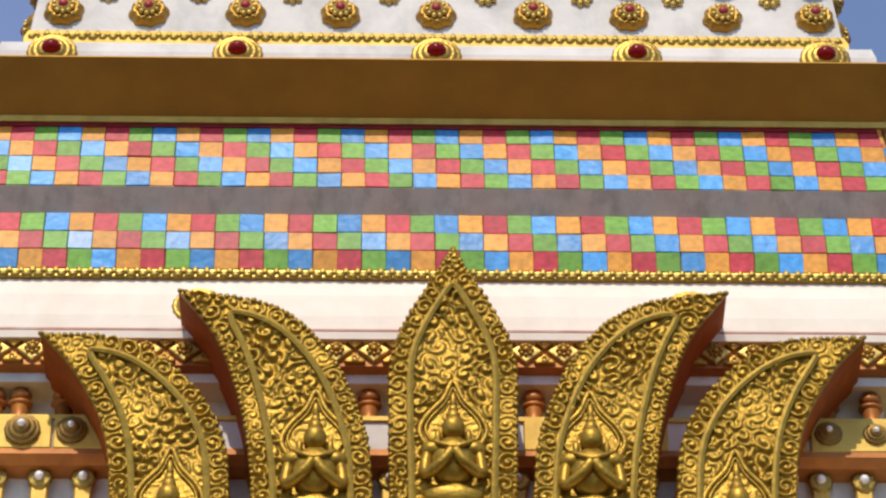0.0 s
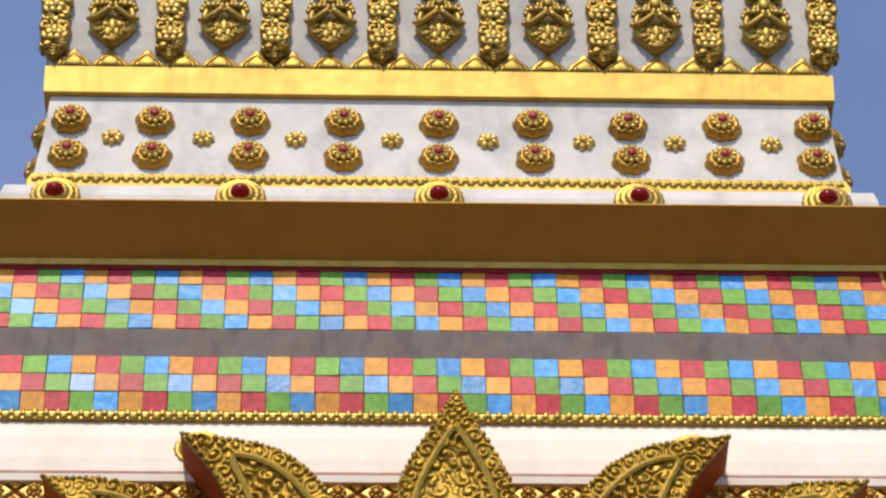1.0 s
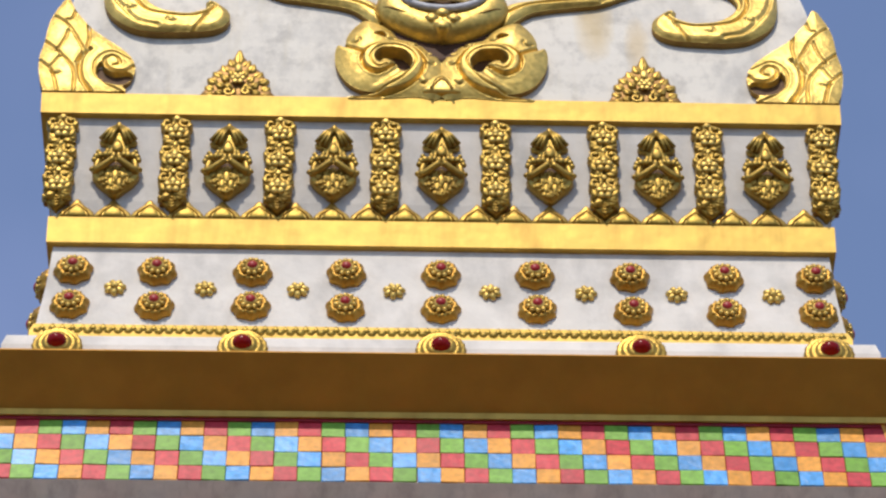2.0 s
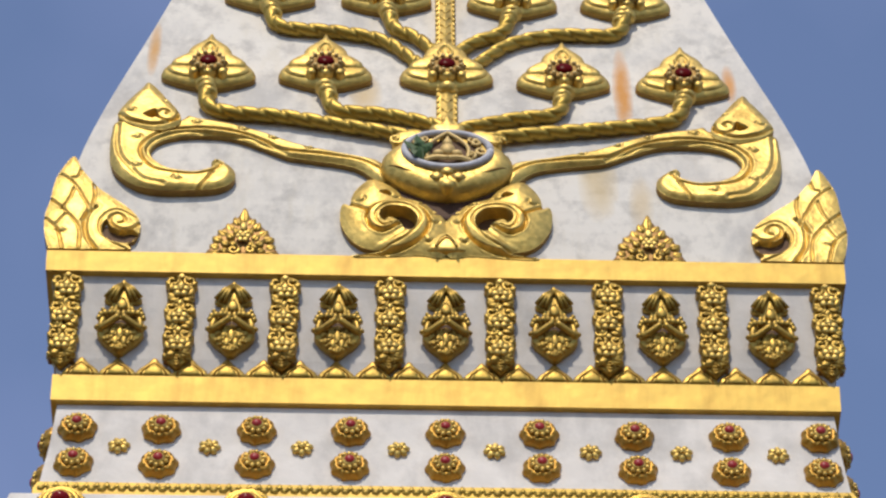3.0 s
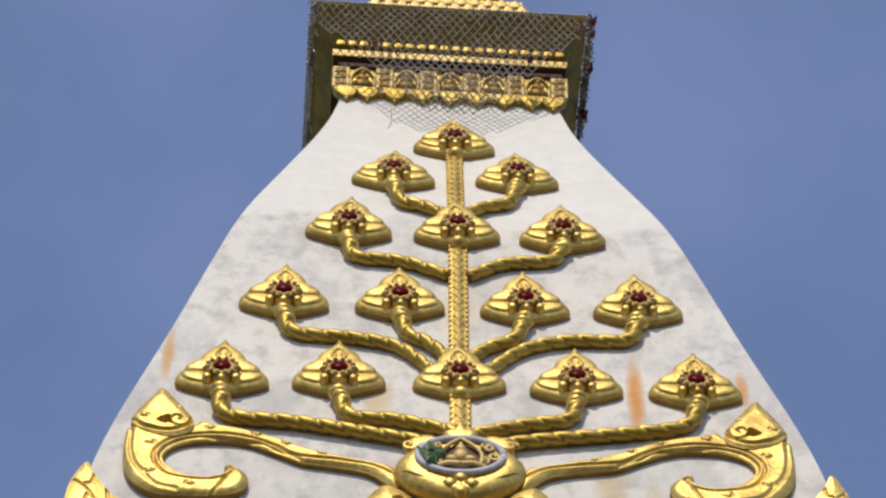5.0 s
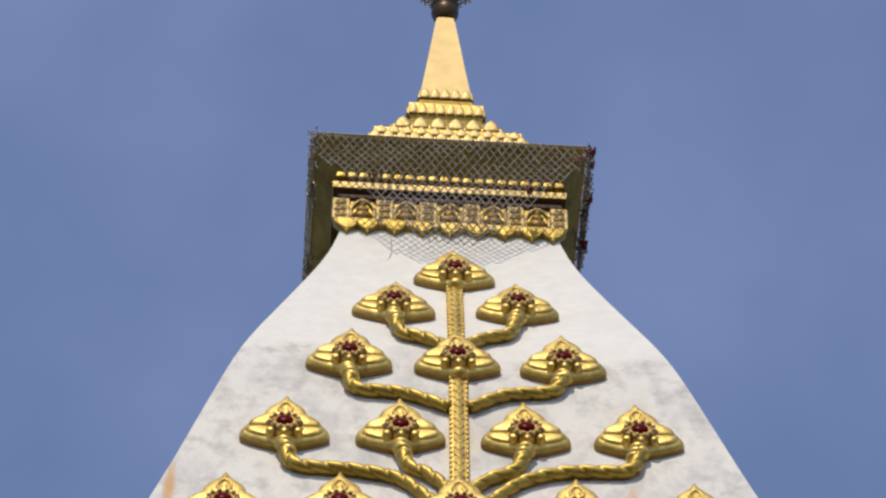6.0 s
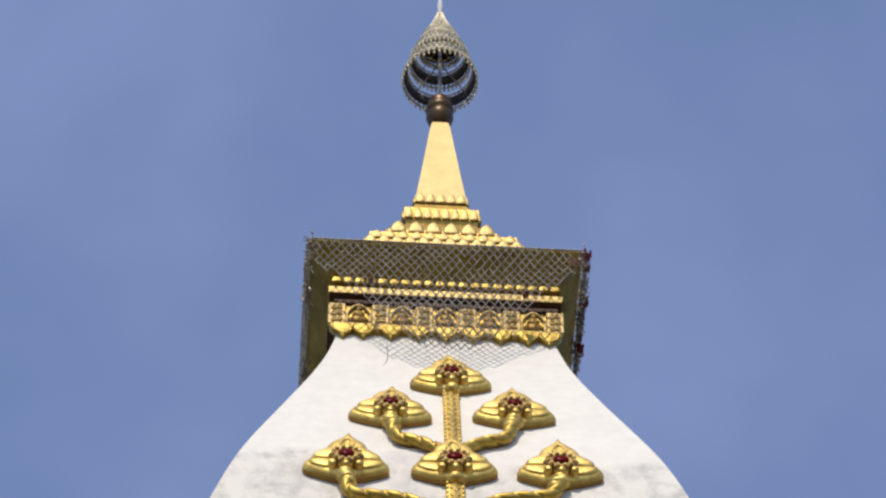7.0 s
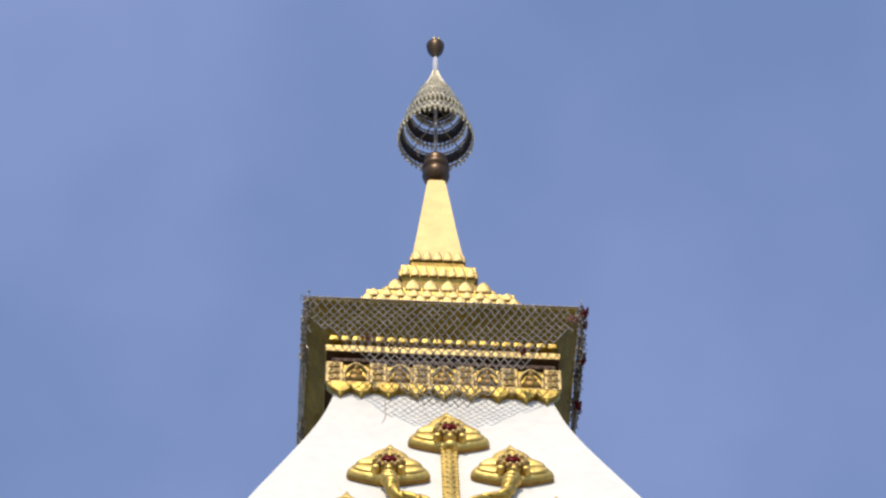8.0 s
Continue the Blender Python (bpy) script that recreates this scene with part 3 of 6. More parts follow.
# ---- petal and bead mouldings ----
def bead_trim(name, half, z, w, lean, pitch, r, label, tall=0.9, tip=True):
    bm = bmesh.new()
    n = int(2 * half / pitch)
    for k in range(n):
        x = -half + (k + 0.5) * pitch
        rr = r * random.uniform(0.9, 1.1)
        ball(bm, (x, -rr * 0.35, 0), rr, 1.15, tall, 0.6)
        if tip:
            c = x + 0.5 * pitch
            dome(bm, [(c - rr * 0.95, 0.0), (c, -rr * 0.2), (c + rr * 0.95, 0.0), (c + rr * 0.55, rr * 0.8), (c, rr * 1.75), (c - rr * 0.55, rr * 0.8)], rr * 0.5, -0.03, steps=((1, 0.0), (0.85, 0.7), (0.4, 1.0)))
    ob = new(name, link_mesh(name, bm, GOLD_VINE, True))
    ob.matrix_basis = on_wall(0, z, w, lean)
    return tagged(ob, label, "trim", kind="stuff")


bead_trim("bead_moulding", 4.90, 24.36, 4.93, 4, 0.120, 0.056, "row of small gold petals under the coloured tiles")
bead_trim("bead_moulding", 4.52, 27.94, 4.545, 5, 0.112, 0.05, "row of small gold petals at the foot of the rosette wall")

# ---- panel wall: pilasters, praying reliefs, lotus petals ----
LEAN_P = -4.3


def panel_w(z):
    return 4.50 + (z - 29.95) * 0.08


def pilaster(m):
    """Three tufts above one another: a scroll pair round a hole, a flower, and a fan of leaves."""
    t = thing("pilaster", m, "gold pilaster of stacked carved scrolls and flowers", "pilaster", "pilasters of the panel wall")
    # Dark backing puts shade into the gaps of the carving.
    bm = bmesh.new()
    box(bm, -0.15, 0.15, 0.0, 1.24, -0.05, 0.025, 0.015)
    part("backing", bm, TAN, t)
    rnd = random.Random(5)
    cs = [(q * 0.085 + rnd.uniform(-0.02, 0.02), 0.10 + 0.205 * k + (0.08 if q > 0 else 0), q * (1 if k % 2 else -1), rnd.uniform(0, 6)) for k in range(6) for q in (-1, 1)]
    bm = carving(lambda x, y: np.abs(x) < 0.158 + 0.014 * np.sin(y * 31), (-0.19, 0.19, 0.02, 1.24), cs, 0.012, 0.055, 0.10, 0.01, 0.185)
    part("scrollwork", bm, GOLD_BROWN, t, smooth=True)
    for j in range(3):
        y = 0.11 + 0.40 * j
        for q in (-1, 1):
            bm = bmesh.new()
            curl(bm, q * 0.105, y + 0.265, 0.08, q, 2.2 if q > 0 else 0.9, 0.075, 0.34, 1.15, 14, 7)
            part("scroll", bm, GOLD_BROWN, t, smooth=True)
            for k, (x0, y0, turn, ln, wd) in enumerate(((0.075, 0.02, 58, 0.17, 0.042), (0.11, 0.075, 30, 0.15, 0.040), (0.115, 0.145, -5, 0.13, 0.038), (0.06, -0.03, 105, 0.13, 0.036), (0.14, 0.20, 35, 0.11, 0.034))):
                turn = math.radians((90 - turn if q > 0 else 90 + turn) + rnd.uniform(-9, 9))
                cx, cy = q * x0, y + y0
                ux, uy = math.cos(turn), math.sin(turn)
                bm = bmesh.new()
                pts = [(cx - ux * ln * 0.45, cy - uy * ln * 0.45), (cx - uy * wd, cy + ux * wd), (cx + ux * ln * 0.35 - uy * wd * 0.7, cy + uy * ln * 0.35 + ux * wd * 0.7), (cx + ux * ln * 0.62, cy + uy * ln * 0.62), (cx + ux * ln * 0.35 + uy * wd * 0.7, cy + uy * ln * 0.35 - ux * wd * 0.7), (cx + uy * wd, cy - ux * wd)]
                dome(bm, spline(pts, 2, True), 0.095 + rnd.uniform(-0.02, 0.03), base=-0.02)
                part("leaf", bm, GOLD_BROWN, t, smooth=True)
        bm = bmesh.new()
        for k in range(5):
            a = 2 * math.pi * k / 5 + 0.31
            ball(bm, (0.062 * math.cos(a), y + 0.105 + 0.062 * math.sin(a), 0.115), 0.048, 1, 1, 0.7, 2)
        ball(bm, (0, y + 0.105, 0.145), 0.026, sub=2)
        part("flower", bm, GOLD, t, smooth=True)
        bm = bmesh.new()
        dome(bm, spline([(0, y + 0.25), (0.035, y + 0.20), (0, y + 0.16), (-0.035, y + 0.20)], 3, True), 0.12)
        dome(bm, spline([(0, y + 0.385), (0.05, y + 0.345), (0, y + 0.30), (-0.05, y + 0.345)], 3, True), 0.10)
        part("bud", bm, GOLD, t, smooth=True)
    bm = bmesh.new()
    dome(bm, [(-0.17, 0.08), (-0.1, -0.0), (0, -0.10), (0.1, -0.0), (0.17, 0.08), (0.15, 0.15), (0, 0.17), (-0.15, 0.15)], 0.06)
    for k in range(5):
        tube(bm, [(-0.14 + 0.024 * k, 0.13 - 0.035 * k, 0.055), (0, 0.11 - 0.045 * k, 0.085), (0.14 - 0.024 * k, 0.13 - 0.035 * k, 0.055)], 0.015, 5)
    part("pendant", bm, GOLD_BROWN, t, smooth=True)
    return t


first = None
for x in (-4.40, -3.08, -1.88, -0.656, 0.616, 1.862, 3.075, 4.40):
    m = on_wall(x, 29.86, panel_w(29.86), LEAN_P)
    first = copy_thing(first, m) if first else pilaster(m)


def figure_relief(m):
    """A praying statuette, kept to plain masses."""
    bm = bmesh.new()
    rnd = random.Random(2)
    # lotus base: a pointed mass with tiers of small leaves
    dome(bm, spline([(-0.27, 0.34), (-0.22, 0.22), (-0.12, 0.12), (0, 0.02), (0.12, 0.12), (0.22, 0.22), (0.27, 0.34), (0.17, 0.40), (0.08, 0.44), (0, 0.485), (-0.08, 0.44), (-0.17, 0.40)], 3, True), 0.10)
    for k in range(100):
        y = rnd.uniform(0.07, 0.42)
        half = 0.22 * min(1, y / 0.26, (0.52 - y) / 0.16)
        x = rnd.uniform(-half, half)
        ball(bm, (x, y, 0.102 - 0.9 * max(0, abs(x) - 0.16)), rnd.uniform(0.02, 0.032), 1.2, rnd.uniform(0.8, 1.5), 1.0, 1)
    for x, y, w, h in ((0, 0.30, 0.05, 0.12), (0.085, 0.32, 0.045, 0.10), (-0.085, 0.32, 0.045, 0.10), (0.165, 0.34, 0.04, 0.08), (-0.165, 0.34, 0.04, 0.08), (0.05, 0.19, 0.04, 0.09), (-0.05, 0.19, 0.04, 0.09)):
        dome(bm, spline([(x, y - h), (x + w, y), (x, y + h * 0.8), (x - w, y)], 3, True), 0.13 - 0.08 * abs(x))
    # body and the raised forearms
    dome(bm, spline([(-0.20, 0.50), (0.20, 0.50), (0.21, 0.58), (0.12, 0.66), (-0.12, 0.66), (-0.21, 0.58)], 3, True), 0.055)
    # Faces below the forearms are coloured dark brown in place of shade.
    before = len(bm.faces)
    dome(bm, spline([(-0.17, 0.34), (0.17, 0.34), (0.165, 0.47), (0.06, 0.54), (-0.06, 0.54), (-0.165, 0.47)], 3, True), 0.06)
    bm.faces.ensure_lookup_table()
    for f in bm.faces[before:]:
        f.material_index = 1
    for s in (-1, 1):
        tube(bm, spline([(s * 0.205, 0.54, 0.07), (s * 0.225, 0.44, 0.09), (s * 0.215, 0.37, 0.12), (s * 0.12, 0.42, 0.155), (s * 0.02, 0.49, 0.18)], 4), 0.042, 8)
        ball(bm, (s * 0.03, 0.53, 0.17), 0.04, 0.8, 1.5, 0.8, 2)
        for k, (x, y) in enumerate(((0.235, 0.355), (0.265, 0.395), (0.20, 0.355))):
            ball(bm, (s * x, y, 0.085), 0.036, 1.2, 0.9, 1, 2)
        for x, y, r in ((0.13, 0.60, 0.045), (0.19, 0.595, 0.045), (0.235, 0.575, 0.04), (0.255, 0.525, 0.036), (0.08, 0.61, 0.036), (0.215, 0.645, 0.03)):
            ball(bm, (s * x, y, 0.10), r, 1, 1.1, 0.9, 2)
        # fan of the head-dress
        for x, y, r in ((0.205, 0.855, 0.029), (0.155, 0.815, 0.028), (0.10, 0.80, 0.025)):
            tube(bm, [(s * 0.012, 1.06, 0.075), (s * x * 0.55, (1.06 + y) / 2 + 0.015, 0.10), (s * x, y, 0.08)], r, 6)
        ball(bm, (s * 0.115, 0.675, 0.07), 0.035, 0.9, 1.4, 0.9, 2)
    # plain head and crown
    dome(bm, [(0, 1.10), (0.06, 1.0), (0.15, 0.91), (0.22, 0.86), (0.20, 0.81), (0.12, 0.79), (0.13, 0.70), (0.08, 0.62), (-0.08, 0.62), (-0.13, 0.70), (-0.12, 0.79), (-0.20, 0.81), (-0.22, 0.86), (-0.15, 0.91), (-0.06, 1.0)], 0.055, centre=(0, 0.82))
    dome(bm, spline([(0, 0.86), (0.055, 0.77), (0.06, 0.70), (0, 0.645), (-0.06, 0.70), (-0.055, 0.77)], 3, True), 0.115)
    ball(bm, (0, 0.80, 0.105), 0.022, sub=1)
    ball(bm, (0, 1.06, 0.07), 0.036, 1, 1.8, 0.9, 2)
    ob = new("figure_relief", link_mesh("figure_relief", bm, GOLD_BROWN, True))
    ob.data.materials.append(BROWN)
    ob.matrix_basis = m
    return tagged(ob, "gold praying figure relief on a white panel", "relief", "reliefs of the panel wall")


first = None
for x in (-3.745, -2.47, -1.253, -0.01, 1.24, 2.48, 3.74):
    m = on_wall(x, 29.93, panel_w(29.93), LEAN_P)
    first = copy_thing(first, m) if first else figure_relief(m)


def lotus_petal(m):
    t = thing("lotus_petal", m, "gold lotus petal moulding on the gold band", "lotus petal", "lotus petals of the panel wall")
    bm = bmesh.new()
    dome(bm, spline([(-0.225, 0.0), (-0.19, 0.08), (-0.08, 0.18), (0.0, 0.27), (0.08, 0.18), (0.19, 0.08), (0.225, 0.0)], 3) + [Vector((0, 0))], 0.07, centre=(0, 0.08))
    part("petal", bm, GOLD_BROWN, t, smooth=True)
    bm = bmesh.new()
    dome(bm, [(-0.12, 0.01), (-0.1, 0.08), (0, 0.16), (0.1, 0.08), (0.12, 0.01)], 0.085, centre=(0, 0.06))
    part("bulb", bm, GOLD_VINE, t, smooth=True)
    bm = bmesh.new()
    tube(bm, [(-0.15, 0.01, 0.066), (-0.12, 0.08, 0.074), (0, 0.185, 0.07), (0.12, 0.08, 0.074), (0.15, 0.01, 0.066)], 0.012, 5)
    part("rib", bm, GOLD_OLD, t, smooth=True)
    return t


first = None
for k in range(-10, 11):
    m = on_wall(k * 0.4155 - 0.01, 29.70, 4.42, LEAN_P)
    first = copy_thing(first, m) if first else lotus_petal(m)


# side faces: rosettes and petals that show past the tower's edges
def turned_to(m, side):
    z = m.translation.z
    return tower(z) @ pose(0, 0, 0, 0, 0, side) @ tower(z).inverted() @ m


ros = bpy.data.objects["rosette"]
pet = bpy.data.objects["lotus_petal"]
for side in (-90, 90):
    q = 1 if side < 0 else -1
    for z0 in (28.90, 28.345):
        for x in (4.14, 3.196, 2.124):
            copy_thing(ros, turned_to(on_wall(q * x, z0, 4.40 + (29.3 - z0) * 0.072, LEAN_R), side))
    for k in range(5, 11):
        copy_thing(pet, turned_to(on_wall(q * k * 0.4155, 29.70, 4.42, LEAN_P), side))

boss = bpy.data.objects["oval_boss"]
for x in (-2.44, 2.60):
    copy_thing(boss, on_wall(x, 23.87, 4.99, 6))
# A crack in the plaster, made as a thin grey cord on the wall.
cable = thing("cable", spire_frame(-0.88, 43.7), "thin crack in the white spire, laid on as a grey cord", "cable")
bm = bmesh.new()
tube(bm, spline([(0, 0.28, 0.03), (0.0, -0.3, 0.02), (-0.12, -0.7, 0.015), (-0.16, -1.2, 0.015), (-0.14, -1.6, 0.012)], 6), 0.006, 5)
part("cord", bm, GREY, cable)

# ---- spire ornaments: lotus flowers, vines, scrolls, medallion ----
def lotus_flower(m):
    t = thing("lotus_flower", m, "gold lotus flower with a red glass heart on the white spire", "lotus flower", "lotus flowers of the spire")
    half = [(0, 0.61), (0.05, 0.47), (0.14, 0.36), (0.24, 0.23), (0.30, 0.10), (0.34, -0.01), (0.44, -0.09), (0.54, -0.20), (0.59, -0.34), (0.555, -0.45), (0.38, -0.56), (0.18, -0.65)]
    o = spline(half + [(0, -0.69)] + [(-x, y) for x, y in half[:0:-1]], 3, True)
    # Side of the petals in darker gold, to put their shade into colour.
    bm = bmesh.new()
    loft(bm, [[(p.x, p.y, z) for p in o] for z in (-0.06, 0.07)])
    part("petal_edge", bm, GOLD_RIM, t, "brown-gold edge, colour darkened for shade", True)
    bm = bmesh.new()
    dome(bm, o, 0.17, base=0.065, centre=(0, -0.15), steps=((0.997, 0.41), (0.975, 0.60), (0.90, 0.82), (0.74, 0.97), (0.5, 1.02), (0.25, 1.03)))
    for s in (-1, 1):
        dome(bm, spline([(s * 0.16, -0.30), (s * 0.40, -0.26), (s * 0.52, -0.32), (s * 0.46, -0.44), (s * 0.24, -0.54), (s * 0.14, -0.48)], 4, True), 0.185, base=0.1)
    part("lower_petals", bm, GOLD, t, smooth=True)
    half = [(0, 0.59), (0.05, 0.46), (0.13, 0.35), (0.22, 0.24), (0.27, 0.12), (0.30, 0.01), (0.39, -0.08), (0.47, -0.18), (0.45, -0.27), (0.30, -0.30), (0.14, -0.28)]
    o = spline(half + [(0, -0.25)] + [(-x, y) for x, y in half[:0:-1]], 3, True)
    bm = bmesh.new()
    dome(bm, o, 0.215, centre=(0, 0.0), steps=((1, 0.0), (0.995, 0.72), (0.96, 0.84), (0.86, 0.95), (0.62, 1.0), (0.3, 1.02)))
    part("upper_petals", bm, GOLD, t, smooth=True)
    half = [(0, 0.60), (0.045, 0.48), (0.115, 0.37), (0.19, 0.27), (0.215, 0.17), (0.235, 0.05), (0.26, -0.08), (0.25, -0.19), (0.15, -0.27)]
    outline = half + [(0, -0.30)] + [(-x, y) for x, y in half[:0:-1]]
    cuts = [([(-0.115, -0.02), (-0.125, 0.14), (-0.065, 0.27), (0, 0.40), (0.065, 0.27), (0.125, 0.14), (0.115, -0.02)], 0.017, 0.035),
            ([(-0.05, 0.02), (-0.055, 0.11), (0, 0.22), (0.055, 0.11), (0.05, 0.02)], 0.013, 0.025)]
    cuts += [([(q * 0.25, 0.16), (q * 0.17, 0.17), (q * 0.13, 0.10)], 0.014, 0.03) for q in (-1, 1)]
    cuts += [([(q * 0.27, -0.02), (q * 0.19, 0.0), (q * 0.17, -0.12)], 0.014, 0.03) for q in (-1, 1)]
    part("crest", moulded(1, outline, 0.245, cuts, round_off=0.17, rim=0.50, step=0.012), GOLD, t, smooth=True)
    part("crest_edge", moulded_side(1, outline, 0.245, 0.50), GOLD, t, smooth=True)
    bm = bmesh.new()
    disc(bm, (0, -0.33, 0.21), ((0.225, 0), (0.235, 0.05), (0.20, 0.08), (0.13, 0.07), (0.05, 0.06)), 20, 1, 0.95, 10, 0.05)
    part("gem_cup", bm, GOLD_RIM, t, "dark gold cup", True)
    for k in range(12):
        a = 2 * math.pi * (k + 0.5) / 12
        bm = bmesh.new()
        ball(bm, (0.185 * math.cos(a), -0.33 + 0.185 * math.sin(a), 0.298), 0.033, sub=1)
        part("bead", bm, PALE_GOLD, t, smooth=True)
    bm = bmesh.new()
    ball(bm, (0, -0.32, 0.285), 0.115, 1.0, 1.0, 0.40, 2)
    part("gem", bm, GEM_DEEP, t, "dark red glass cabochon", True)
    bm = bmesh.new()
    dome(bm, spline([(0, -0.47), (0.10, -0.47), (0.11, -0.53), (0.05, -0.57), (0, -0.61), (-0.05, -0.57), (-0.11, -0.53), (-0.10, -0.47)], 3, True), 0.27)
    for s in (-1, 1):
        dome(bm, spline([(s * 0.16, -0.44), (s * 0.235, -0.47), (s * 0.24, -0.53), (s * 0.18, -0.58), (s * 0.12, -0.54), (s * 0.125, -0.47)], 3, True), 0.26)
    ball(bm, (0, -0.70, 0.12), 0.115, 1.05, 0.8, 1, 2)
    part("bract", bm, GOLD, t, smooth=True)
    return t


FLOWERS = ((0.155, ((-2.967, 35.64), (-1.509, 35.70), (0.005, 35.72), (1.483, 35.67), (2.984, 35.64))),
           (0.18, ((-2.263, 37.74), (-0.757, 37.75), (0.880, 37.745), (2.364, 37.785))),
           (0.245, ((-1.449, 39.865), (0.004, 39.865), (1.452, 39.86))),
           (0.355, ((-0.840, 41.80), (0.893, 41.91))),
           (0.31, ((0.019, 43.08),)))
first = None
for drop, row in FLOWERS:
    for x, z in row:
        m = spire_frame(x, z - drop) @ pose(0, 0, 0, 0, 0, random.uniform(-2, 2))
        first = copy_thing(first, m) if first else lotus_flower(m)


def vine(pts, drop):
    """A twisted stalk from a flower to the main stem; pts: (x, height) along the wall."""
    x0, z0 = pts[0][0], pts[0][1] - drop
    c = [((x - x0), (z - drop - z0) / 0.972, 0.09) for x, z in pts]
    c[0] = (c[0][0], c[0][1] + 0.10, 0.13)
    t = thing("vine", spire_frame(x0, z0), "twisted gold stalk carrying a lotus flower", "vine", "twisted stalks of the spire")
    bm = bmesh.new()
    tube(bm, spline(c, 40), 0.097, 24, 0.27, 3.7, 0.85)
    part("stalk", bm, GOLD_VINE, t, smooth=True)
    bm = bmesh.new()
    d = (Vector(c[1]) - Vector(c[0])).normalized()
    for k in range(3):
        p = Vector(c[0]) + d * (0.05 + 0.10 * k)
        ball(bm, p, 0.135 - 0.01 * k, 1, 0.55, 1, 2)
    part("collar", bm, GOLD, t, smooth=True)
    return t


vine(((-2.99, 34.94), (-2.86, 34.47), (-2.005, 34.33), (-1.164, 34.13), (-0.433, 33.94), (-0.25, 33.86)), 0.17)
vine(((-1.515, 34.94), (-1.345, 34.53), (-0.751, 34.44), (-0.177, 34.24), (0.0, 34.08)), 0.17)
vine(((1.49, 34.96), (1.37, 34.575), (0.858, 34.41), (0.262, 34.17), (0.08, 34.02)), 0.17)
vine(((3.01, 34.92), (2.80, 34.48), (2.041, 34.25), (1.06, 34.06), (0.537, 33.92), (0.30, 33.84)), 0.17)
vine(((-2.282, 37.02), (-2.10, 36.62), (-1.353, 36.51), (-0.769, 36.31), (-0.319, 35.75)), 0.18)
vine(((-0.757, 37.04), (-0.64, 36.665), (-0.369, 36.43), (-0.102, 36.05)), 0.18)
vine(((0.885, 37.02), (0.735, 36.63), (0.395, 36.36), (0.137, 36.04)), 0.18)
vine(((2.345, 37.09), (2.195, 36.68), (1.423, 36.60), (0.83, 36.32), (0.386, 35.76)), 0.18)
vine(((-1.48, 39.14), (-1.35, 38.76), (-0.709, 38.65), (-0.103, 38.31)), 0.21)
vine(((1.455, 39.14), (1.285, 38.84), (0.661, 38.69), (0.161, 38.30)), 0.21)
vine(((-0.862, 41.02), (-0.75, 40.55), (-0.459, 40.38), (-0.164, 40.12)), 0.25)
vine(((0.882, 41.10), (0.755, 40.64), (0.43, 40.43), (0.165, 40.16)), 0.25)


def stem(z0, z1, hw):
    zc = (z0 + z1) / 2
    t = thing("stem", spire_frame(0.015, zc), "straight gold stem with beaded edges", "stem", "stem of the lotus tree")
    h = (z1 - z0) / 2 / 0.965
    bm = bmesh.new()
    ribbon(bm, [(0, -h), (0, 0), (0, h)], [hw, hw, hw], 0.13, n=4, prof=((-1, 0.6), (-0.9, 0.7), (-0.6, 0.75), (0, 1.0), (0.6, 0.75), (0.9, 0.7), (1, 0.6)))
    part("shaft", bm, GOLD, t)
    for s in (-1, 1):
        bm = bmesh.new()
        n = int(2 * h / 0.13)
        for k in range(n):
            ball(bm, (s * hw * 0.86, -h + (k + 0.5) * 2 * h / n, 0.09), 0.034, 0.8, 1.6, 0.9, 1)
        tagged(part("bead_edge", bm, GOLD, t, smooth=True), kind="stuff")
    bm = bmesh.new()
    n = int(2 * h / 0.2)
    for k in range(n):
        y = -h + (k + 0.5) * 2 * h / n
        for s in (-1, 1):
            tube(bm, [(s * hw * 0.55, y + 0.07, 0.11), (s * hw * 0.2, y, 0.125), (0, y - 0.07, 0.125)], 0.009, 5)
    tagged(part("chevron_trim", bm, GOLD, t, smooth=True), kind="stuff")


stem(40.05, 42.40, 0.115)
stem(36.05, 38.95, 0.125)
stem(34.0, 34.95, 0.13)

# medallion
MED_Z = 33.12
med = thing("medallion", spire_frame(0.01, MED_Z), "gold bowl with a grey oval ring round a carved relief", "medallion")
bm = bmesh.new()
o = [(0.81 * math.cos(a) * (1.0 if math.sin(a) > 0 else 1 - 0.20 * abs(math.sin(a)) ** 1.6), -0.07 + 0.56 * math.sin(a) * (1.0 if math.sin(a) > 0 else 1.12 - 0.12 * math.cos(a) ** 2)) for a in [2 * math.pi * k / 40 for k in range(40)]]
dome(bm, o, 0.30, steps=((1, 0.0), (1.0, 0.3), (0.97, 0.62), (0.88, 0.88), (0.72, 1.0), (0.4, 0.9), (0.1, 0.88)))
part("bowl", bm, GOLD, med, smooth=True)
bm = bmesh.new()
tube(bm, [(0.515 * math.cos(2 * math.pi * k / 48), 0.07 + 0.36 * math.sin(2 * math.pi * k / 48), 0.31) for k in range(49)], 0.047, 10)
part("oval_ring", bm, PALE, med, "pale grey cement ring", True)
# Shade inside the oval ring is put into this dark ground.
bm = bmesh.new()
disc(bm, (0, 0.06, 0.27), ((0.50, 0.0), (0.50, 0.022), (0.2, 0.024)), 40, 0.98, 0.69)
part("recess", bm, HOLLOW, med, "ground of the relief, coloured dark brown for its shade")
bm = bmesh.new()
rnd = random.Random(3)
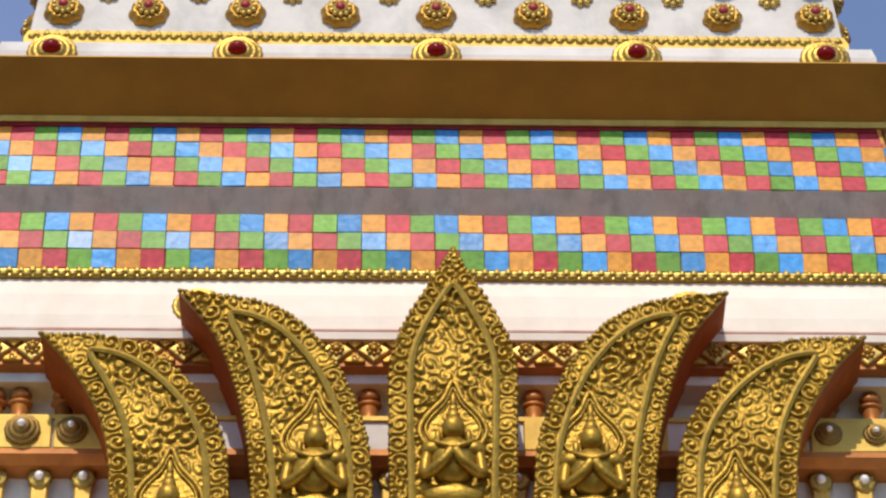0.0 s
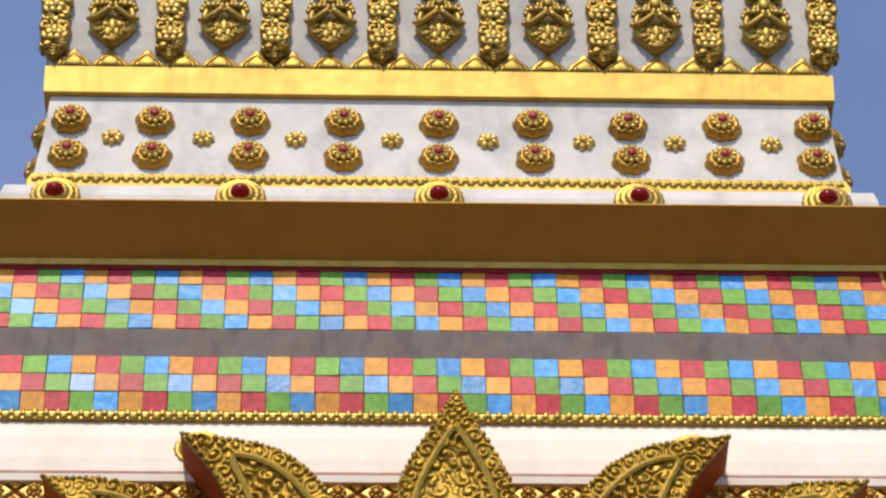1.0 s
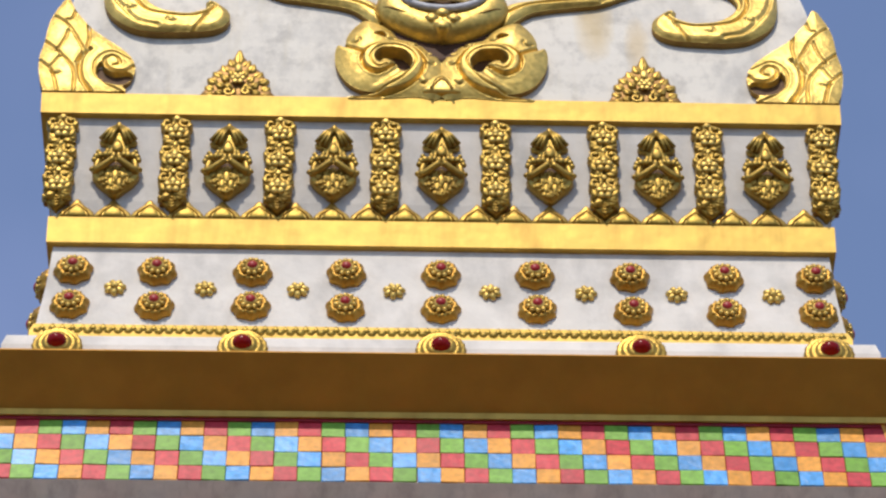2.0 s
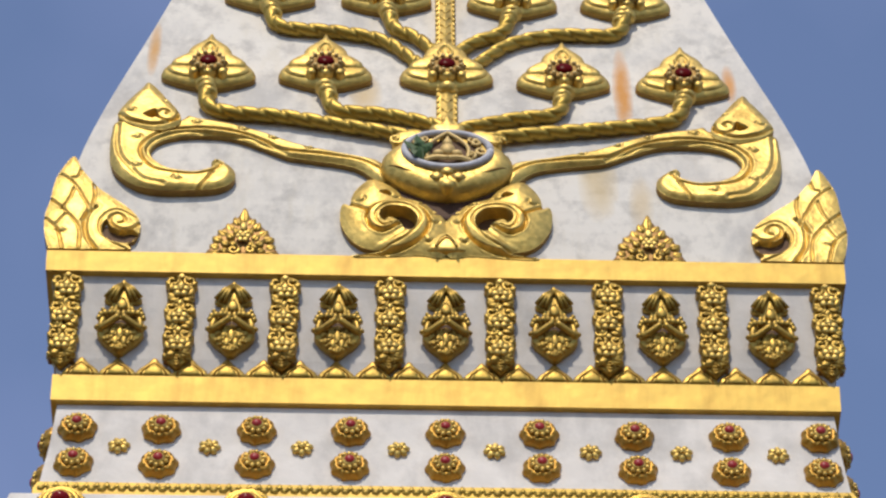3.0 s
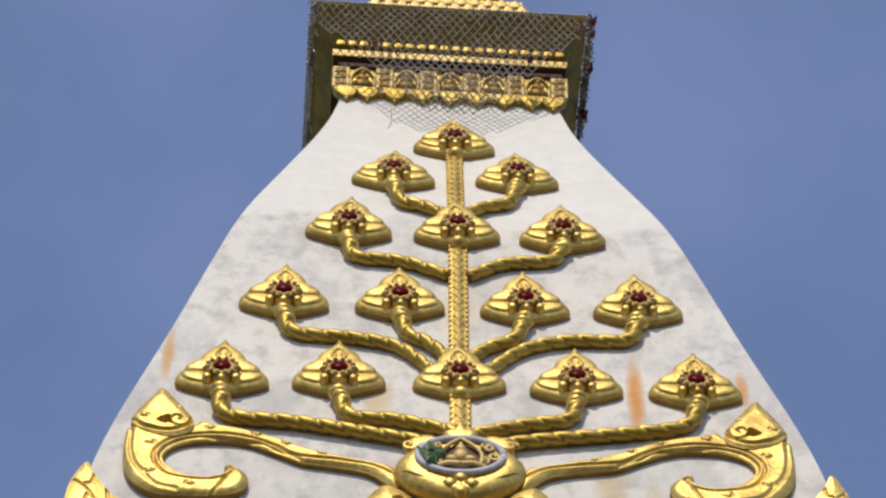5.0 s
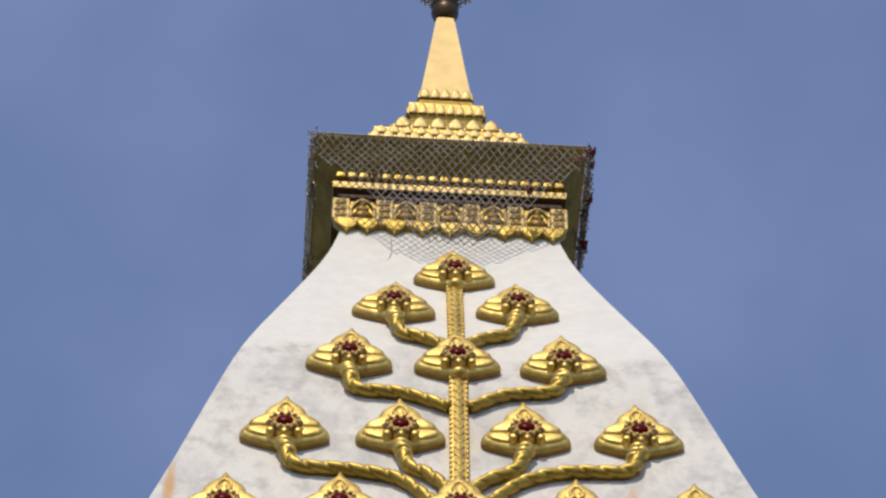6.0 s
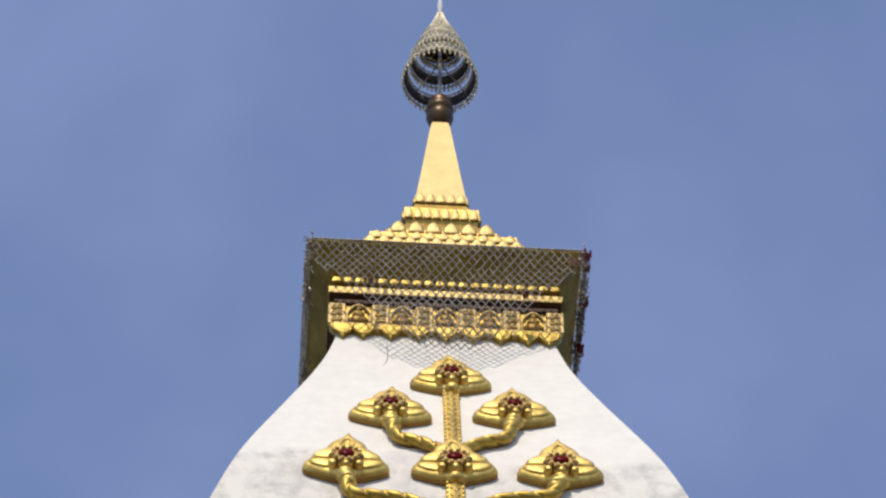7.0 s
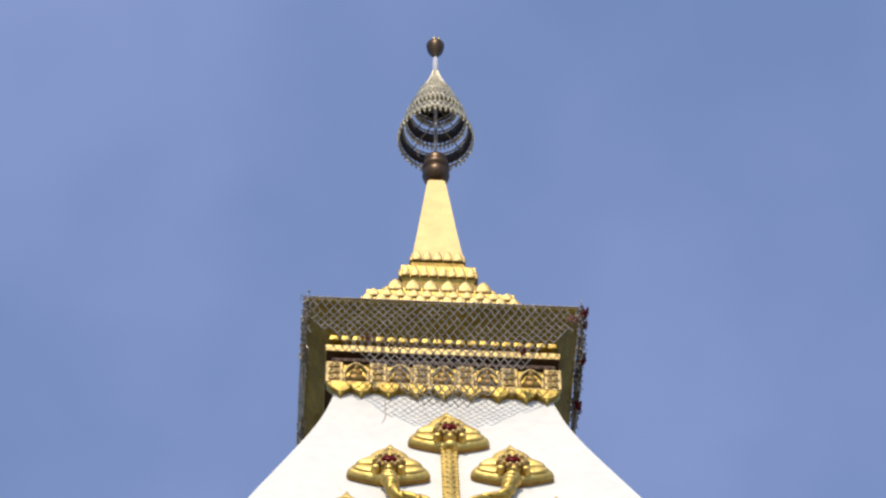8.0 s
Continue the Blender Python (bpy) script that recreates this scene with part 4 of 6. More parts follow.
for s in (-1, 1):
    for x, y, r, q in ((0.36, 0.16, 0.085, 1), (0.40, -0.02, 0.08, -1), (0.28, -0.10, 0.07, 1), (0.28, 0.24, 0.06, -1), (0.17, -0.17, 0.06, 1)):
        curl(bm, s * x, 0.06 + y * 0.9, r, s * q, rnd.uniform(0, 6), 0.31, 0.34, 1.2, 12)
    tube(bm, spline([(s * 0.24, -0.12, 0.32), (s * 0.25, 0.08, 0.33), (s * 0.15, 0.24, 0.34), (0, 0.40, 0.33)], 5), 0.026, 6)
    tube(bm, spline([(s * 0.30, -0.16, 0.31), (s * 0.15, -0.13, 0.34), (0, -0.15, 0.35)], 5), 0.032, 6)
    ball(bm, (s * 0.11, -0.03, 0.33), 0.06, 1.2, 0.9, 0.8, 2)
ball(bm, (0, 0.04, 0.33), 0.095, 1.0, 1.2, 0.7, 2)
ball(bm, (0, 0.17, 0.34), 0.062, 1, 1.2, 0.8, 2)
ball(bm, (0, 0.26, 0.33), 0.035, 0.8, 1.8, 0.8, 2)
tagged(part("relief", bm, PALE_GOLD, med, "gold carved relief", True), kind="stuff")
bm = bmesh.new()
for x, y, hx, hy in ((0, -0.36, 0.10, 0.09), (0, -0.60, 0.12, 0.12), (-0.13, -0.47, 0.10, 0.10), (0.13, -0.47, 0.10, 0.10)):
    dome(bm, [(x, y - hy), (x + hx, y), (x, y + hy), (x - hx, y)], 0.335)
part("pendant", bm, GOLD, med, smooth=True)
bm = bmesh.new()
dome(bm, spline([(0, 0.50), (0.16, 0.62), (0.22, 0.76), (0.08, 0.84), (0.0, 1.05), (-0.08, 0.84), (-0.22, 0.76), (-0.16, 0.62)], 4, True), 0.2)
for s in (-1, 1):
    dome(bm, spline([(s * 0.24, 0.46), (s * 0.44, 0.52), (s * 0.62, 0.40), (s * 0.66, 0.60), (s * 0.40, 0.74), (s * 0.24, 0.64)], 4, True), 0.17)
    curl(bm, s * 0.62, 0.50, 0.10, s, 0, 0.14, 0.3, 1.2, 12)
part("crest", bm, GOLD, med, smooth=True)

# Added dark piece that paints the shade between bowl and volutes.
bm = bmesh.new()
dome(bm, spline([(-0.62, -0.40), (-0.42, -0.74), (0, -1.02), (0.42, -0.74), (0.62, -0.40), (0, -0.2)], 4, True), 0.07)
part("under_leaf", bm, BROWN, med, "added dark brown piece for the shade under the bowl", True)
# Creases of the bowl: raised dark tubes stand for their shade.
for q in (-1, 1):
    bm = bmesh.new()
    tube(bm, spline([(q * 0.78, -0.10, 0.16), (q * 0.62, -0.24, 0.275), (q * 0.40, -0.36, 0.28), (q * 0.16, -0.42, 0.26)], 6), 0.014, 6)
    part("crease", bm, GOLD_RIM, med, "raised brown-gold line for the crease's shade", True)
weed = thing("weed", spire_frame(-0.29, MED_Z) @ pose(0, -0.16, 0.33), "small green weed growing from the medallion", "weed")
rnd = random.Random(9)
bm = bmesh.new()
for k in range(18):
    a = rnd.uniform(0.9, 2.7)
    l = rnd.uniform(0.16, 0.40)
    b = Vector((rnd.uniform(-0.05, 0.05), rnd.uniform(-0.03, 0.10), 0.0))
    e = b + Vector((l * math.cos(a), l * math.sin(a), rnd.uniform(0.02, 0.12)))
    s = (e - b).cross(Vector((0, 0, 1))).normalized() * rnd.uniform(0.04, 0.075)
    mid = (b + e) / 2 + Vector((0, 0, 0.03))
    v = [bm.verts.new(q) for q in (b, mid + s, e, mid - s)]
    c = bm.verts.new(mid + Vector((0, 0, 0.02)))
    for i in range(4):
        bm.faces.new((v[i], v[(i + 1) % 4], c))
part("leaves", bm, LEAF, weed)
bm = bmesh.new()
tube(bm, [(0, -0.10, -0.02), (0.01, 0.0, 0.03), (0.0, 0.12, 0.06)], 0.012, 5)
part("stalk", bm, LEAF, weed)


ARM_TOP = [(0.76, -0.25), (1.13, -0.08), (1.73, 0.10), (2.43, 0.48), (2.99, 0.64), (3.17, 0.70), (3.26, 0.59), (3.53, 0.48), (4.01, 0.53)]
ARM_OUT = [(4.07, 0.30), (4.07, -0.07), (4.03, -0.38), (3.92, -0.62), (3.71, -0.82), (3.44, -0.90), (3.10, -0.90), (2.77, -0.86), (2.61, -0.77), (2.53, -0.62), (2.55, -0.46), (2.65, -0.32), (2.76, -0.25)]
ARM_IN = [(2.83, -0.29), (2.81, -0.39), (2.89, -0.47), (3.05, -0.52), (3.28, -0.47), (3.48, -0.32), (3.58, -0.13), (3.52, 0.08), (3.34, 0.22), (3.11, 0.28), (2.76, 0.28), (2.49, 0.20), (2.20, 0.03), (1.92, -0.14), (1.65, -0.20), (1.10, -0.34), (0.76, -0.67)]


def scroll_arm(s):
    """One great scroll beside the medallion; s: -1 or 1."""
    t = thing("scroll_arm", spire_frame(0, 33.45), "large curling gold scroll with a flame leaf", "scroll", "great scrolls of the spire")
    band = [(0.74, -0.45), (1.05, -0.24), (1.38, -0.15), (1.93, -0.05), (2.21, 0.13), (2.49, 0.30), (2.77, 0.37), (3.11, 0.37), (3.38, 0.32), (3.58, 0.17), (3.69, -0.03), (3.67, -0.28), (3.54, -0.49), (3.33, -0.59), (3.05, -0.62), (2.82, -0.55), (2.71, -0.41), (2.75, -0.33)]
    lip = [(1.93, -0.10), (2.21, 0.07), (2.49, 0.23), (3.11, 0.32), (3.45, 0.20), (3.61, -0.03), (3.58, -0.25), (3.40, -0.46), (3.06, -0.56), (2.83, -0.46), (2.77, -0.36)]
    back = [(4.00, 0.43), (3.99, 0.06), (3.93, -0.25), (3.80, -0.49), (3.62, -0.74), (3.38, -0.83)]
    bulb = [(2.97, -0.92), (2.88, -0.76), (2.79, -0.56)]
    marks = ((3.75, 0.17, 2.5), (3.72, -0.46, 3.0), (3.22, -0.71, 3.4), (3.04, 0.51, 3.2), (2.46, 0.40, 3.2), (2.09, 0.21, 3.2), (1.64, 0.0, 3.2))
    # Scroll and leaf sides take the darker gold in place of shade.
    part("edge", moulded_side(s, ARM_TOP + ARM_OUT + ARM_IN, 0.125, 0.48), GOLD_RIM, t, "brown-gold edge, colour darkened for shade", True)
    part("scroll", moulded(s, ARM_TOP + ARM_OUT + ARM_IN, 0.125, ((band, 0.015, 0.035), (lip, 0.011, 0.018), (back, 0.022, 0.025), (bulb, 0.015, 0.03)), (), marks, round_off=0.10, rim=0.48), GOLD, t, smooth=True)
    leaf = [(3.67, 1.33), (3.42, 0.93), (3.28, 0.68), (3.24, 0.47), (3.32, 0.34), (3.52, 0.27), (3.80, 0.35), (4.00, 0.52), (4.00, 0.69), (3.88, 0.98), (3.77, 1.18)]
    edge = [(4.00, 0.60), (3.84, 0.43), (3.56, 0.35), (3.34, 0.44), (3.26, 0.61)]
    snail = [(3.28, 0.66), (3.30, 0.48), (3.42, 0.43), (3.54, 0.52), (3.49, 0.64), (3.40, 0.62), (3.42, 0.55)]
    slit = [(3.70, 0.54), (3.57, 0.66), (3.52, 0.52), (3.60, 0.46)]
    part("leaf_edge", moulded_side(s, leaf, 0.20, 0.70), GOLD_RIM, t, "brown-gold edge, colour darkened for shade", True)
    part("flame_leaf", moulded(s, leaf, 0.20, ((edge, 0.014, 0.03), (snail, 0.014, 0.03)), (slit,), ((3.86, 0.66, 2.5), (3.42, 0.88, 2.0)), rim=0.70), GOLD, t, smooth=True)


VOLUTE = [(0.003, -0.50), (0.3, -0.50), (0.67, -0.53), (1.06, -0.54), (1.06, -0.51), (0.87, -0.48), (0.75, -0.44), (0.90, -0.41), (1.03, -0.34), (1.15, -0.20), (1.24, 0.02), (1.26, 0.25), (1.23, 0.39), (1.15, 0.37), (1.13, 0.51), (1.09, 0.63), (1.01, 0.76), (0.91, 0.85), (0.76, 0.80), (0.61, 0.68), (0.52, 0.54), (0.42, 0.50), (0.28, 0.44), (0.13, 0.28), (0.003, 0.13)]


def volute(s):
    t = thing("volute", spire_frame(0, 32.0), "gold volute under the medallion", "volute", "volutes under the medallion")
    pit = [(0.79, 0.06), (0.75, 0.18), (0.65, 0.23), (0.48, 0.21), (0.38, 0.12), (0.34, -0.01), (0.38, -0.15), (0.45, -0.20), (0.53, -0.06), (0.60, 0.02), (0.68, 0.05), (0.74, -0.02)]
    band = [(1.00, -0.53), (0.67, -0.49), (0.41, -0.39), (0.26, -0.23), (0.20, -0.01), (0.25, 0.20), (0.38, 0.32), (0.61, 0.35), (0.81, 0.29), (0.92, 0.17), (0.94, 0.03), (0.89, -0.11), (0.77, -0.19), (0.66, -0.16), (0.56, -0.07)]
    lip = [(0.75, -0.44), (0.57, -0.36), (0.42, -0.24), (0.30, -0.01), (0.36, 0.19), (0.55, 0.29), (0.73, 0.25), (0.83, 0.11), (0.82, -0.03), (0.74, -0.12), (0.64, -0.08)]
    notch = [(1.14, 0.37), (1.01, 0.25), (0.92, 0.17)]
    top_slit = [(0.80, 0.53), (0.72, 0.60), (0.66, 0.56), (0.70, 0.50)]
    marks = ((0.33, 0.40, 3.0), (0.14, 0.06, 3.0), (0.21, -0.30, 3.0), (0.62, 0.52, 3.6), (1.02, 0.43, 2.4), (0.12, 0.26, 2.0))
    part("edge", moulded_side(s, VOLUTE, 0.18, 0.42), GOLD_RIM, t, "brown-gold edge, colour darkened for shade", True)
    part("scroll", moulded(s, VOLUTE, 0.18, ((band, 0.013, 0.05), (lip, 0.010, 0.022), (notch, 0.016, 0.05)), (pit, top_slit), marks, round_off=0.34, rim=0.42, swell=(lip, 0.04, 0.085), floor=0.03), GOLD, t, smooth=True)
    part("hollow", hollow(s, pit, 0.03), HOLLOW, t, "hollow bottom coloured dark brown for its shade")


def corner_leaf(s):
    t = thing("corner_leaf", on_wall(0, 31.52, 4.56, 6), "large gold acanthus leaf at the spire's corner", "corner leaf", "corner leaves of the spire")
    outline = [(4.49, 1.76), (4.38, 1.51), (4.16, 1.16), (3.94, 0.94), (3.72, 0.71), (3.62, 0.52), (3.61, 0.35), (3.65, 0.18), (3.74, 0.09), (3.70, 0.0), (4.0, -0.01), (4.60, -0.01), (4.66, 0.02), (4.72, 0.25), (4.75, 0.57), (4.71, 0.90), (4.68, 1.28), (4.60, 1.56)]
    pit = [(4.06, 0.38), (4.02, 0.22), (3.88, 0.11), (3.71, 0.13), (3.62, 0.27), (3.70, 0.33), (3.83, 0.30), (3.96, 0.38), (4.01, 0.51)]
    snail = [(3.62, 0.48), (3.70, 0.37), (3.83, 0.34), (3.95, 0.44), (3.97, 0.57), (3.90, 0.64), (3.82, 0.60), (3.79, 0.49), (3.86, 0.45)]
    band = [(3.68, 0.60), (3.88, 0.73), (4.02, 0.65), (4.09, 0.48), (4.06, 0.27), (3.94, 0.12), (3.74, 0.01)]
    root = [(4.16, 0.75), (4.25, 0.59), (4.26, 0.37), (4.21, 0.16), (4.10, -0.03)]
    veins = [[(4.62, 1.40), (4.43, 1.18), (4.31, 0.91), (4.24, 0.72), (4.31, 0.50)], [(4.44, 1.12), (4.48, 0.91), (4.56, 0.71)], [(4.21, 1.24), (4.18, 0.97), (4.21, 0.70)], [(4.38, 1.51), (4.41, 1.35), (4.48, 1.32)],
             [(4.71, 0.92), (4.52, 0.69), (4.33, 0.37), (4.30, 0.0)], [(4.74, 0.55), (4.58, 0.31), (4.49, -0.04)], [(4.50, 0.63), (4.60, 0.42)]]
    cuts = [(v, 0.013, 0.024) for v in veins] + [(root, 0.02, 0.04), (band, 0.012, 0.02), (snail, 0.014, 0.03)]
    part("edge", moulded_side(s, outline, 0.14, 0.8), GOLD_RIM, t, "brown-gold edge, colour darkened for shade", True)
    part("leaf", moulded(s, outline, 0.14, cuts, (pit,), ((4.53, 0.32, 3.2),), round_off=0.2, rim=0.8, floor=0.055), GOLD, t, smooth=True)
    part("hollow", hollow(s, pit, 0.055), HOLLOW, t, "hollow bottom coloured dark brown for its shade")


def finial(m):
    t = thing("finial", m, "small gold flower finial standing on the gold band", "finial", "finials on the gold band")
    rnd = random.Random(12)
    # Brown behind the leaves paints the shade between them.
    bm = bmesh.new()
    dome(bm, spline([(0, 0.72), (0.12, 0.56), (0.28, 0.38), (0.34, 0.16), (0.36, 0.01), (-0.36, 0.01), (-0.34, 0.16), (-0.28, 0.38), (-0.12, 0.56)], 3, True), 0.11)
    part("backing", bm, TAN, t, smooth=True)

    def tuft(x, y, turn, ln, wd, h):
        a = math.radians(turn)
        ux, uy = math.sin(a), math.cos(a)
        b = bmesh.new()
        dome(b, spline([(x - ux * ln * 0.4, y - uy * ln * 0.4), (x - uy * wd, y + ux * wd), (x + ux * ln * 0.6, y + uy * ln * 0.6), (x + uy * wd, y - ux * wd)], 3, True), h, base=0.02)
        tube(b, [(x - ux * ln * 0.3, y - uy * ln * 0.3, h), (x, y, h + 0.012), (x + ux * ln * 0.45, y + uy * ln * 0.45, h - 0.01)], 0.009, 4)
        part("leaf", b, GOLD_BROWN, t, smooth=True)

    tuft(0, 0.60, 0, 0.30, 0.06, 0.13)
    for s in (-1, 1):
        for x, y, turn, ln, wd, h in ((0.08, 0.52, 28, 0.20, 0.045, 0.12), (0.15, 0.43, 42, 0.20, 0.05, 0.12), (0.22, 0.34, 55, 0.19, 0.05, 0.12), (0.28, 0.23, 68, 0.18, 0.05, 0.12), (0.31, 0.12, 88, 0.16, 0.05, 0.11), (0.30, 0.03, 105, 0.15, 0.04, 0.10),
                                      (0.07, 0.35, 20, 0.17, 0.045, 0.16), (0.14, 0.26, 38, 0.17, 0.045, 0.15), (0.19, 0.15, 60, 0.16, 0.045, 0.15), (0.10, 0.13, 30, 0.15, 0.04, 0.17), (0.20, 0.05, 95, 0.14, 0.04, 0.14)):
            tuft(s * x * 0.97, y, s * turn * 0.8 + rnd.uniform(-14, 14), ln * 0.82, wd * 1.15, h + rnd.uniform(-0.01, 0.03))
        b = bmesh.new()
        curl(b, s * 0.10, 0.05, 0.07, s, 0.5, 0.15, 0.36, 1.2, 12, 6)
        part("scroll", b, GOLD_BROWN, t, smooth=True)
    bm = bmesh.new()
    for k in range(6):
        ball(bm, (0.055 * math.cos(1.047 * k), 0.25 + 0.06 * math.sin(1.047 * k), 0.19), 0.034, sub=2)
    ball(bm, (0, 0.25, 0.21), 0.035, sub=2)
    ball(bm, (0, 0.42, 0.17), 0.05, 0.9, 1.4, 0.9, 2)
    part("flower", bm, GOLD, t, smooth=True)
    return t


for s in (-1, 1):
    scroll_arm(s)
    volute(s)
    corner_leaf(s)
    finial(on_wall(s * 2.39, 31.50, 4.575, 4) @ Matrix.Diagonal((1.05, 1.1, 0.6, 1)))
foot = thing("foot_boss", on_wall(0, 31.52, 4.62, 4) @ Matrix.Diagonal((0.9, 0.8, 0.9, 1)), "gold leaf boss on the gold band", "boss")
bm = bmesh.new()
dome(bm, spline([(0, 0.42), (0.16, 0.30), (0.24, 0.1), (0.22, 0.01), (-0.22, 0.01), (-0.24, 0.1), (-0.16, 0.30)], 3, True), 0.15)
part("leaf", bm, GOLD, foot, smooth=True)
bm = bmesh.new()
tube(bm, spline([(-0.14, 0.04, 0.18), (-0.1, 0.18, 0.19), (0, 0.30, 0.18), (0.1, 0.18, 0.19), (0.14, 0.04, 0.18)], 5), 0.02, 5)
part("rib", bm, GOLD, foot, smooth=True)

KNOB = mat("dark_brown_bronze", (0.085, 0.045, 0.016), 0.4, 0.6, (12.0, 0.2), None, (20.0, 0.2, 0.01))
SILVER_LIGHT = mat("bright_pierced_silver", (0.82, 0.72, 0.50), 0.45, 0.4, (16.0, 0.3), (9.0, (0.30, 0.24, 0.14), 0.6), (40.0, 0.5, 0.02))
GILT = mat("polished_pale_gilt", (0.85, 0.76, 0.52), 0.32, 0.8, (16.0, 0.2), (9.0, (0.45, 0.34, 0.18), 0.5), (40.0, 0.4, 0.015))
# Shade inside the umbrella rings is put into this dark silver.
SILVER_DARK = mat("silver_inner_shade", (0.10, 0.085, 0.08), 0.5, 0.5, (14.0, 0.3), None, (30.0, 0.3, 0.01))

# ---- crown, canopy net, pinnacle and umbrella ----
def pendant(m):
    t = thing("pendant_petal", m, "pointed gold petal hanging below the crown", "petal", "hanging petals of the crown")
    bm = bmesh.new()
    dome(bm, spline([(-0.21, 0.06), (-0.195, -0.01), (-0.13, -0.085), (-0.05, -0.15), (0, -0.25), (0.05, -0.15), (0.13, -0.085), (0.195, -0.01), (0.21, 0.06)], 3) + [Vector((0, 0.10))], 0.07, centre=(0, -0.02))
    part("petal", bm, GOLD_VINE, t, smooth=True)
    bm = bmesh.new()
    for q, h in ((0.15, 0.066),):
        tube(bm, spline([(-q, 0.06, h), (-q * 0.75, -q * 0.5, h), (0, -q * 0.95, h), (q * 0.75, -q * 0.5, h), (q, 0.06, h)], 4), 0.014, 5)
    part("rib", bm, GOLD, t, smooth=True)
    return t


first = None
for k in range(-4, 5):
    m = on_wall(k * 0.41 if abs(k) < 4 else k * 0.385, 44.29, 1.66, -4)
    first = copy_thing(first, m) if first else pendant(m)
crown = thing("crown_frieze", on_wall(0, 44.25, 1.665, 0), "gold crown frieze of niches with small figures", "frieze")
bm = bmesh.new()
box(bm, -1.69, 1.69, 0.0, 0.14, -0.03, 0.06, 0.012)
part("sill", bm, PALE_GOLD, crown)
# Lintel colour carries the shadow that the moulding above would cast.
bm = bmesh.new()
box(bm, -1.69, 1.69, 0.62, 0.72, -0.03, 0.05, 0.012)
part("lintel", bm, BROWN, crown, "lintel coloured dark brown for shade")
for k in range(6):
    x = -1.64 + k * 0.656
    bm = bmesh.new()
    box(bm, x - 0.13, x + 0.13, 0.13, 0.63, -0.03, 0.04, 0.012)
    for j in range(3):
        for s in (-1, 1):
            curl(bm, x + s * 0.05, 0.22 + 0.15 * j, 0.055, s, 1.0, 0.05, 0.35, 1.1, 10)
    part("post", bm, PALE_GOLD, crown, smooth=False)
for k in range(5):
    x = -1.312 + k * 0.656
    bm = bmesh.new()
    box(bm, x - 0.195, x + 0.195, 0.14, 0.62, -0.03, 0.006, 0.003)
    part("niche", bm, GOLD_VINE, crown, "olive-gold niche")
    bm = bmesh.new()
    tube(bm, spline([(x - 0.17, 0.15, 0.02), (x - 0.16, 0.42, 0.03), (x, 0.60, 0.03), (x + 0.16, 0.42, 0.03), (x + 0.17, 0.15, 0.02)], 5), 0.024, 6)
    part("arch", bm, PALE_GOLD, crown, smooth=True)
    bm = bmesh.new()
    ball(bm, (x, 0.22, 0.03), 0.14, 1.15, 0.7, 0.5, 2)
    ball(bm, (x, 0.36, 0.03), 0.09, 1.1, 1.0, 0.6, 2)
    ball(bm, (x, 0.50, 0.03), 0.05, 1, 1.6, 0.7, 2)
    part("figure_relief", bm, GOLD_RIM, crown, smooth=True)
for k in range(20):
    bm = bmesh.new()
    x = -1.66 + k * 0.1747
    dome(bm, [(x - 0.085, 1.16), (x - 0.06, 1.30), (x, 1.40), (x + 0.06, 1.30), (x + 0.085, 1.16)], 0.05, centre=(x, 1.25))
    part("petal", bm, GOLD_VINE, crown, smooth=True)

# pinnacle steps
tier("roof_slope", [(1.96, 46.04), (1.30, 47.0), (1.24, 47.1)], GOLD_OLD, "gold roof slope over the canopy", "roof")
tier("pinnacle_step", [(1.25, 47.02), (1.25, 47.18), (1.16, 47.30), (1.16, 47.50), (0.9, 47.8), (0.84, 47.9)], GOLD_BROWN, "gold stepped base of the pinnacle", "trim")
tier("pinnacle_step", [(0.86, 47.86), (0.86, 48.0), (0.78, 48.22), (0.60, 48.5), (0.55, 48.6)], GOLD_BROWN, "gold stepped base of the pinnacle", "trim")
tier("pinnacle_step", [(0.56, 48.55), (0.60, 48.66), (0.60, 48.98), (0.45, 49.2), (0.40, 49.4)], GOLD_BROWN, "gold stepped base of the pinnacle", "trim")
tier("pinnacle", [(0.43, 49.38), (0.425, 49.56), (0.405, 49.60), (0.33, 50.3), (0.26, 51.0), (0.205, 51.55), (0.165, 51.95), (0.14, 52.12), (0.10, 52.2)], PALE_GOLD, "smooth tapering gold pinnacle", "pinnacle", 0.0)


def petal_ring(w, z, n, hw, hh, deep, flip):
    for side in range(4):
        m = tower(z) @ pose(0, 0, 0, 0, 0, 90 * side) @ Matrix(((1, 0, 0, 0), (0, 0, -1, -w), (0, 1, 0, z), (0, 0, 0, 1)))
        t = thing("petal_course", m, "row of gold lotus petals round the pinnacle", "petal course", "petal courses of the pinnacle")
        for k in range(n):
            x = (k + 0.5 - n / 2) * 2 * hw
            q = -1 if flip else 1
            bm = bmesh.new()
            dome(bm, spline([(x - hw * 0.95, 0), (x - hw * 0.8, q * hh * 0.5), (x, q * hh), (x + hw * 0.8, q * hh * 0.5), (x + hw * 0.95, 0)], 2), deep, centre=(x, q * hh * 0.4))
            part("petal", bm, GOLD_SOFT, t, smooth=True)


petal_ring(1.25, 47.02, 12, 0.104, 0.22, 0.06, False)
petal_ring(1.16, 47.30, 11, 0.105, 0.20, 0.05, False)
petal_ring(0.86, 47.88, 6, 0.14, 0.30, 0.06, False)
petal_ring(0.60, 48.66, 8, 0.075, 0.30, 0.045, False)
petal_ring(0.42, 49.36, 5, 0.084, 0.26, 0.04, False)

AX = Vector((axis_x(53), AXIS_Y, 0))
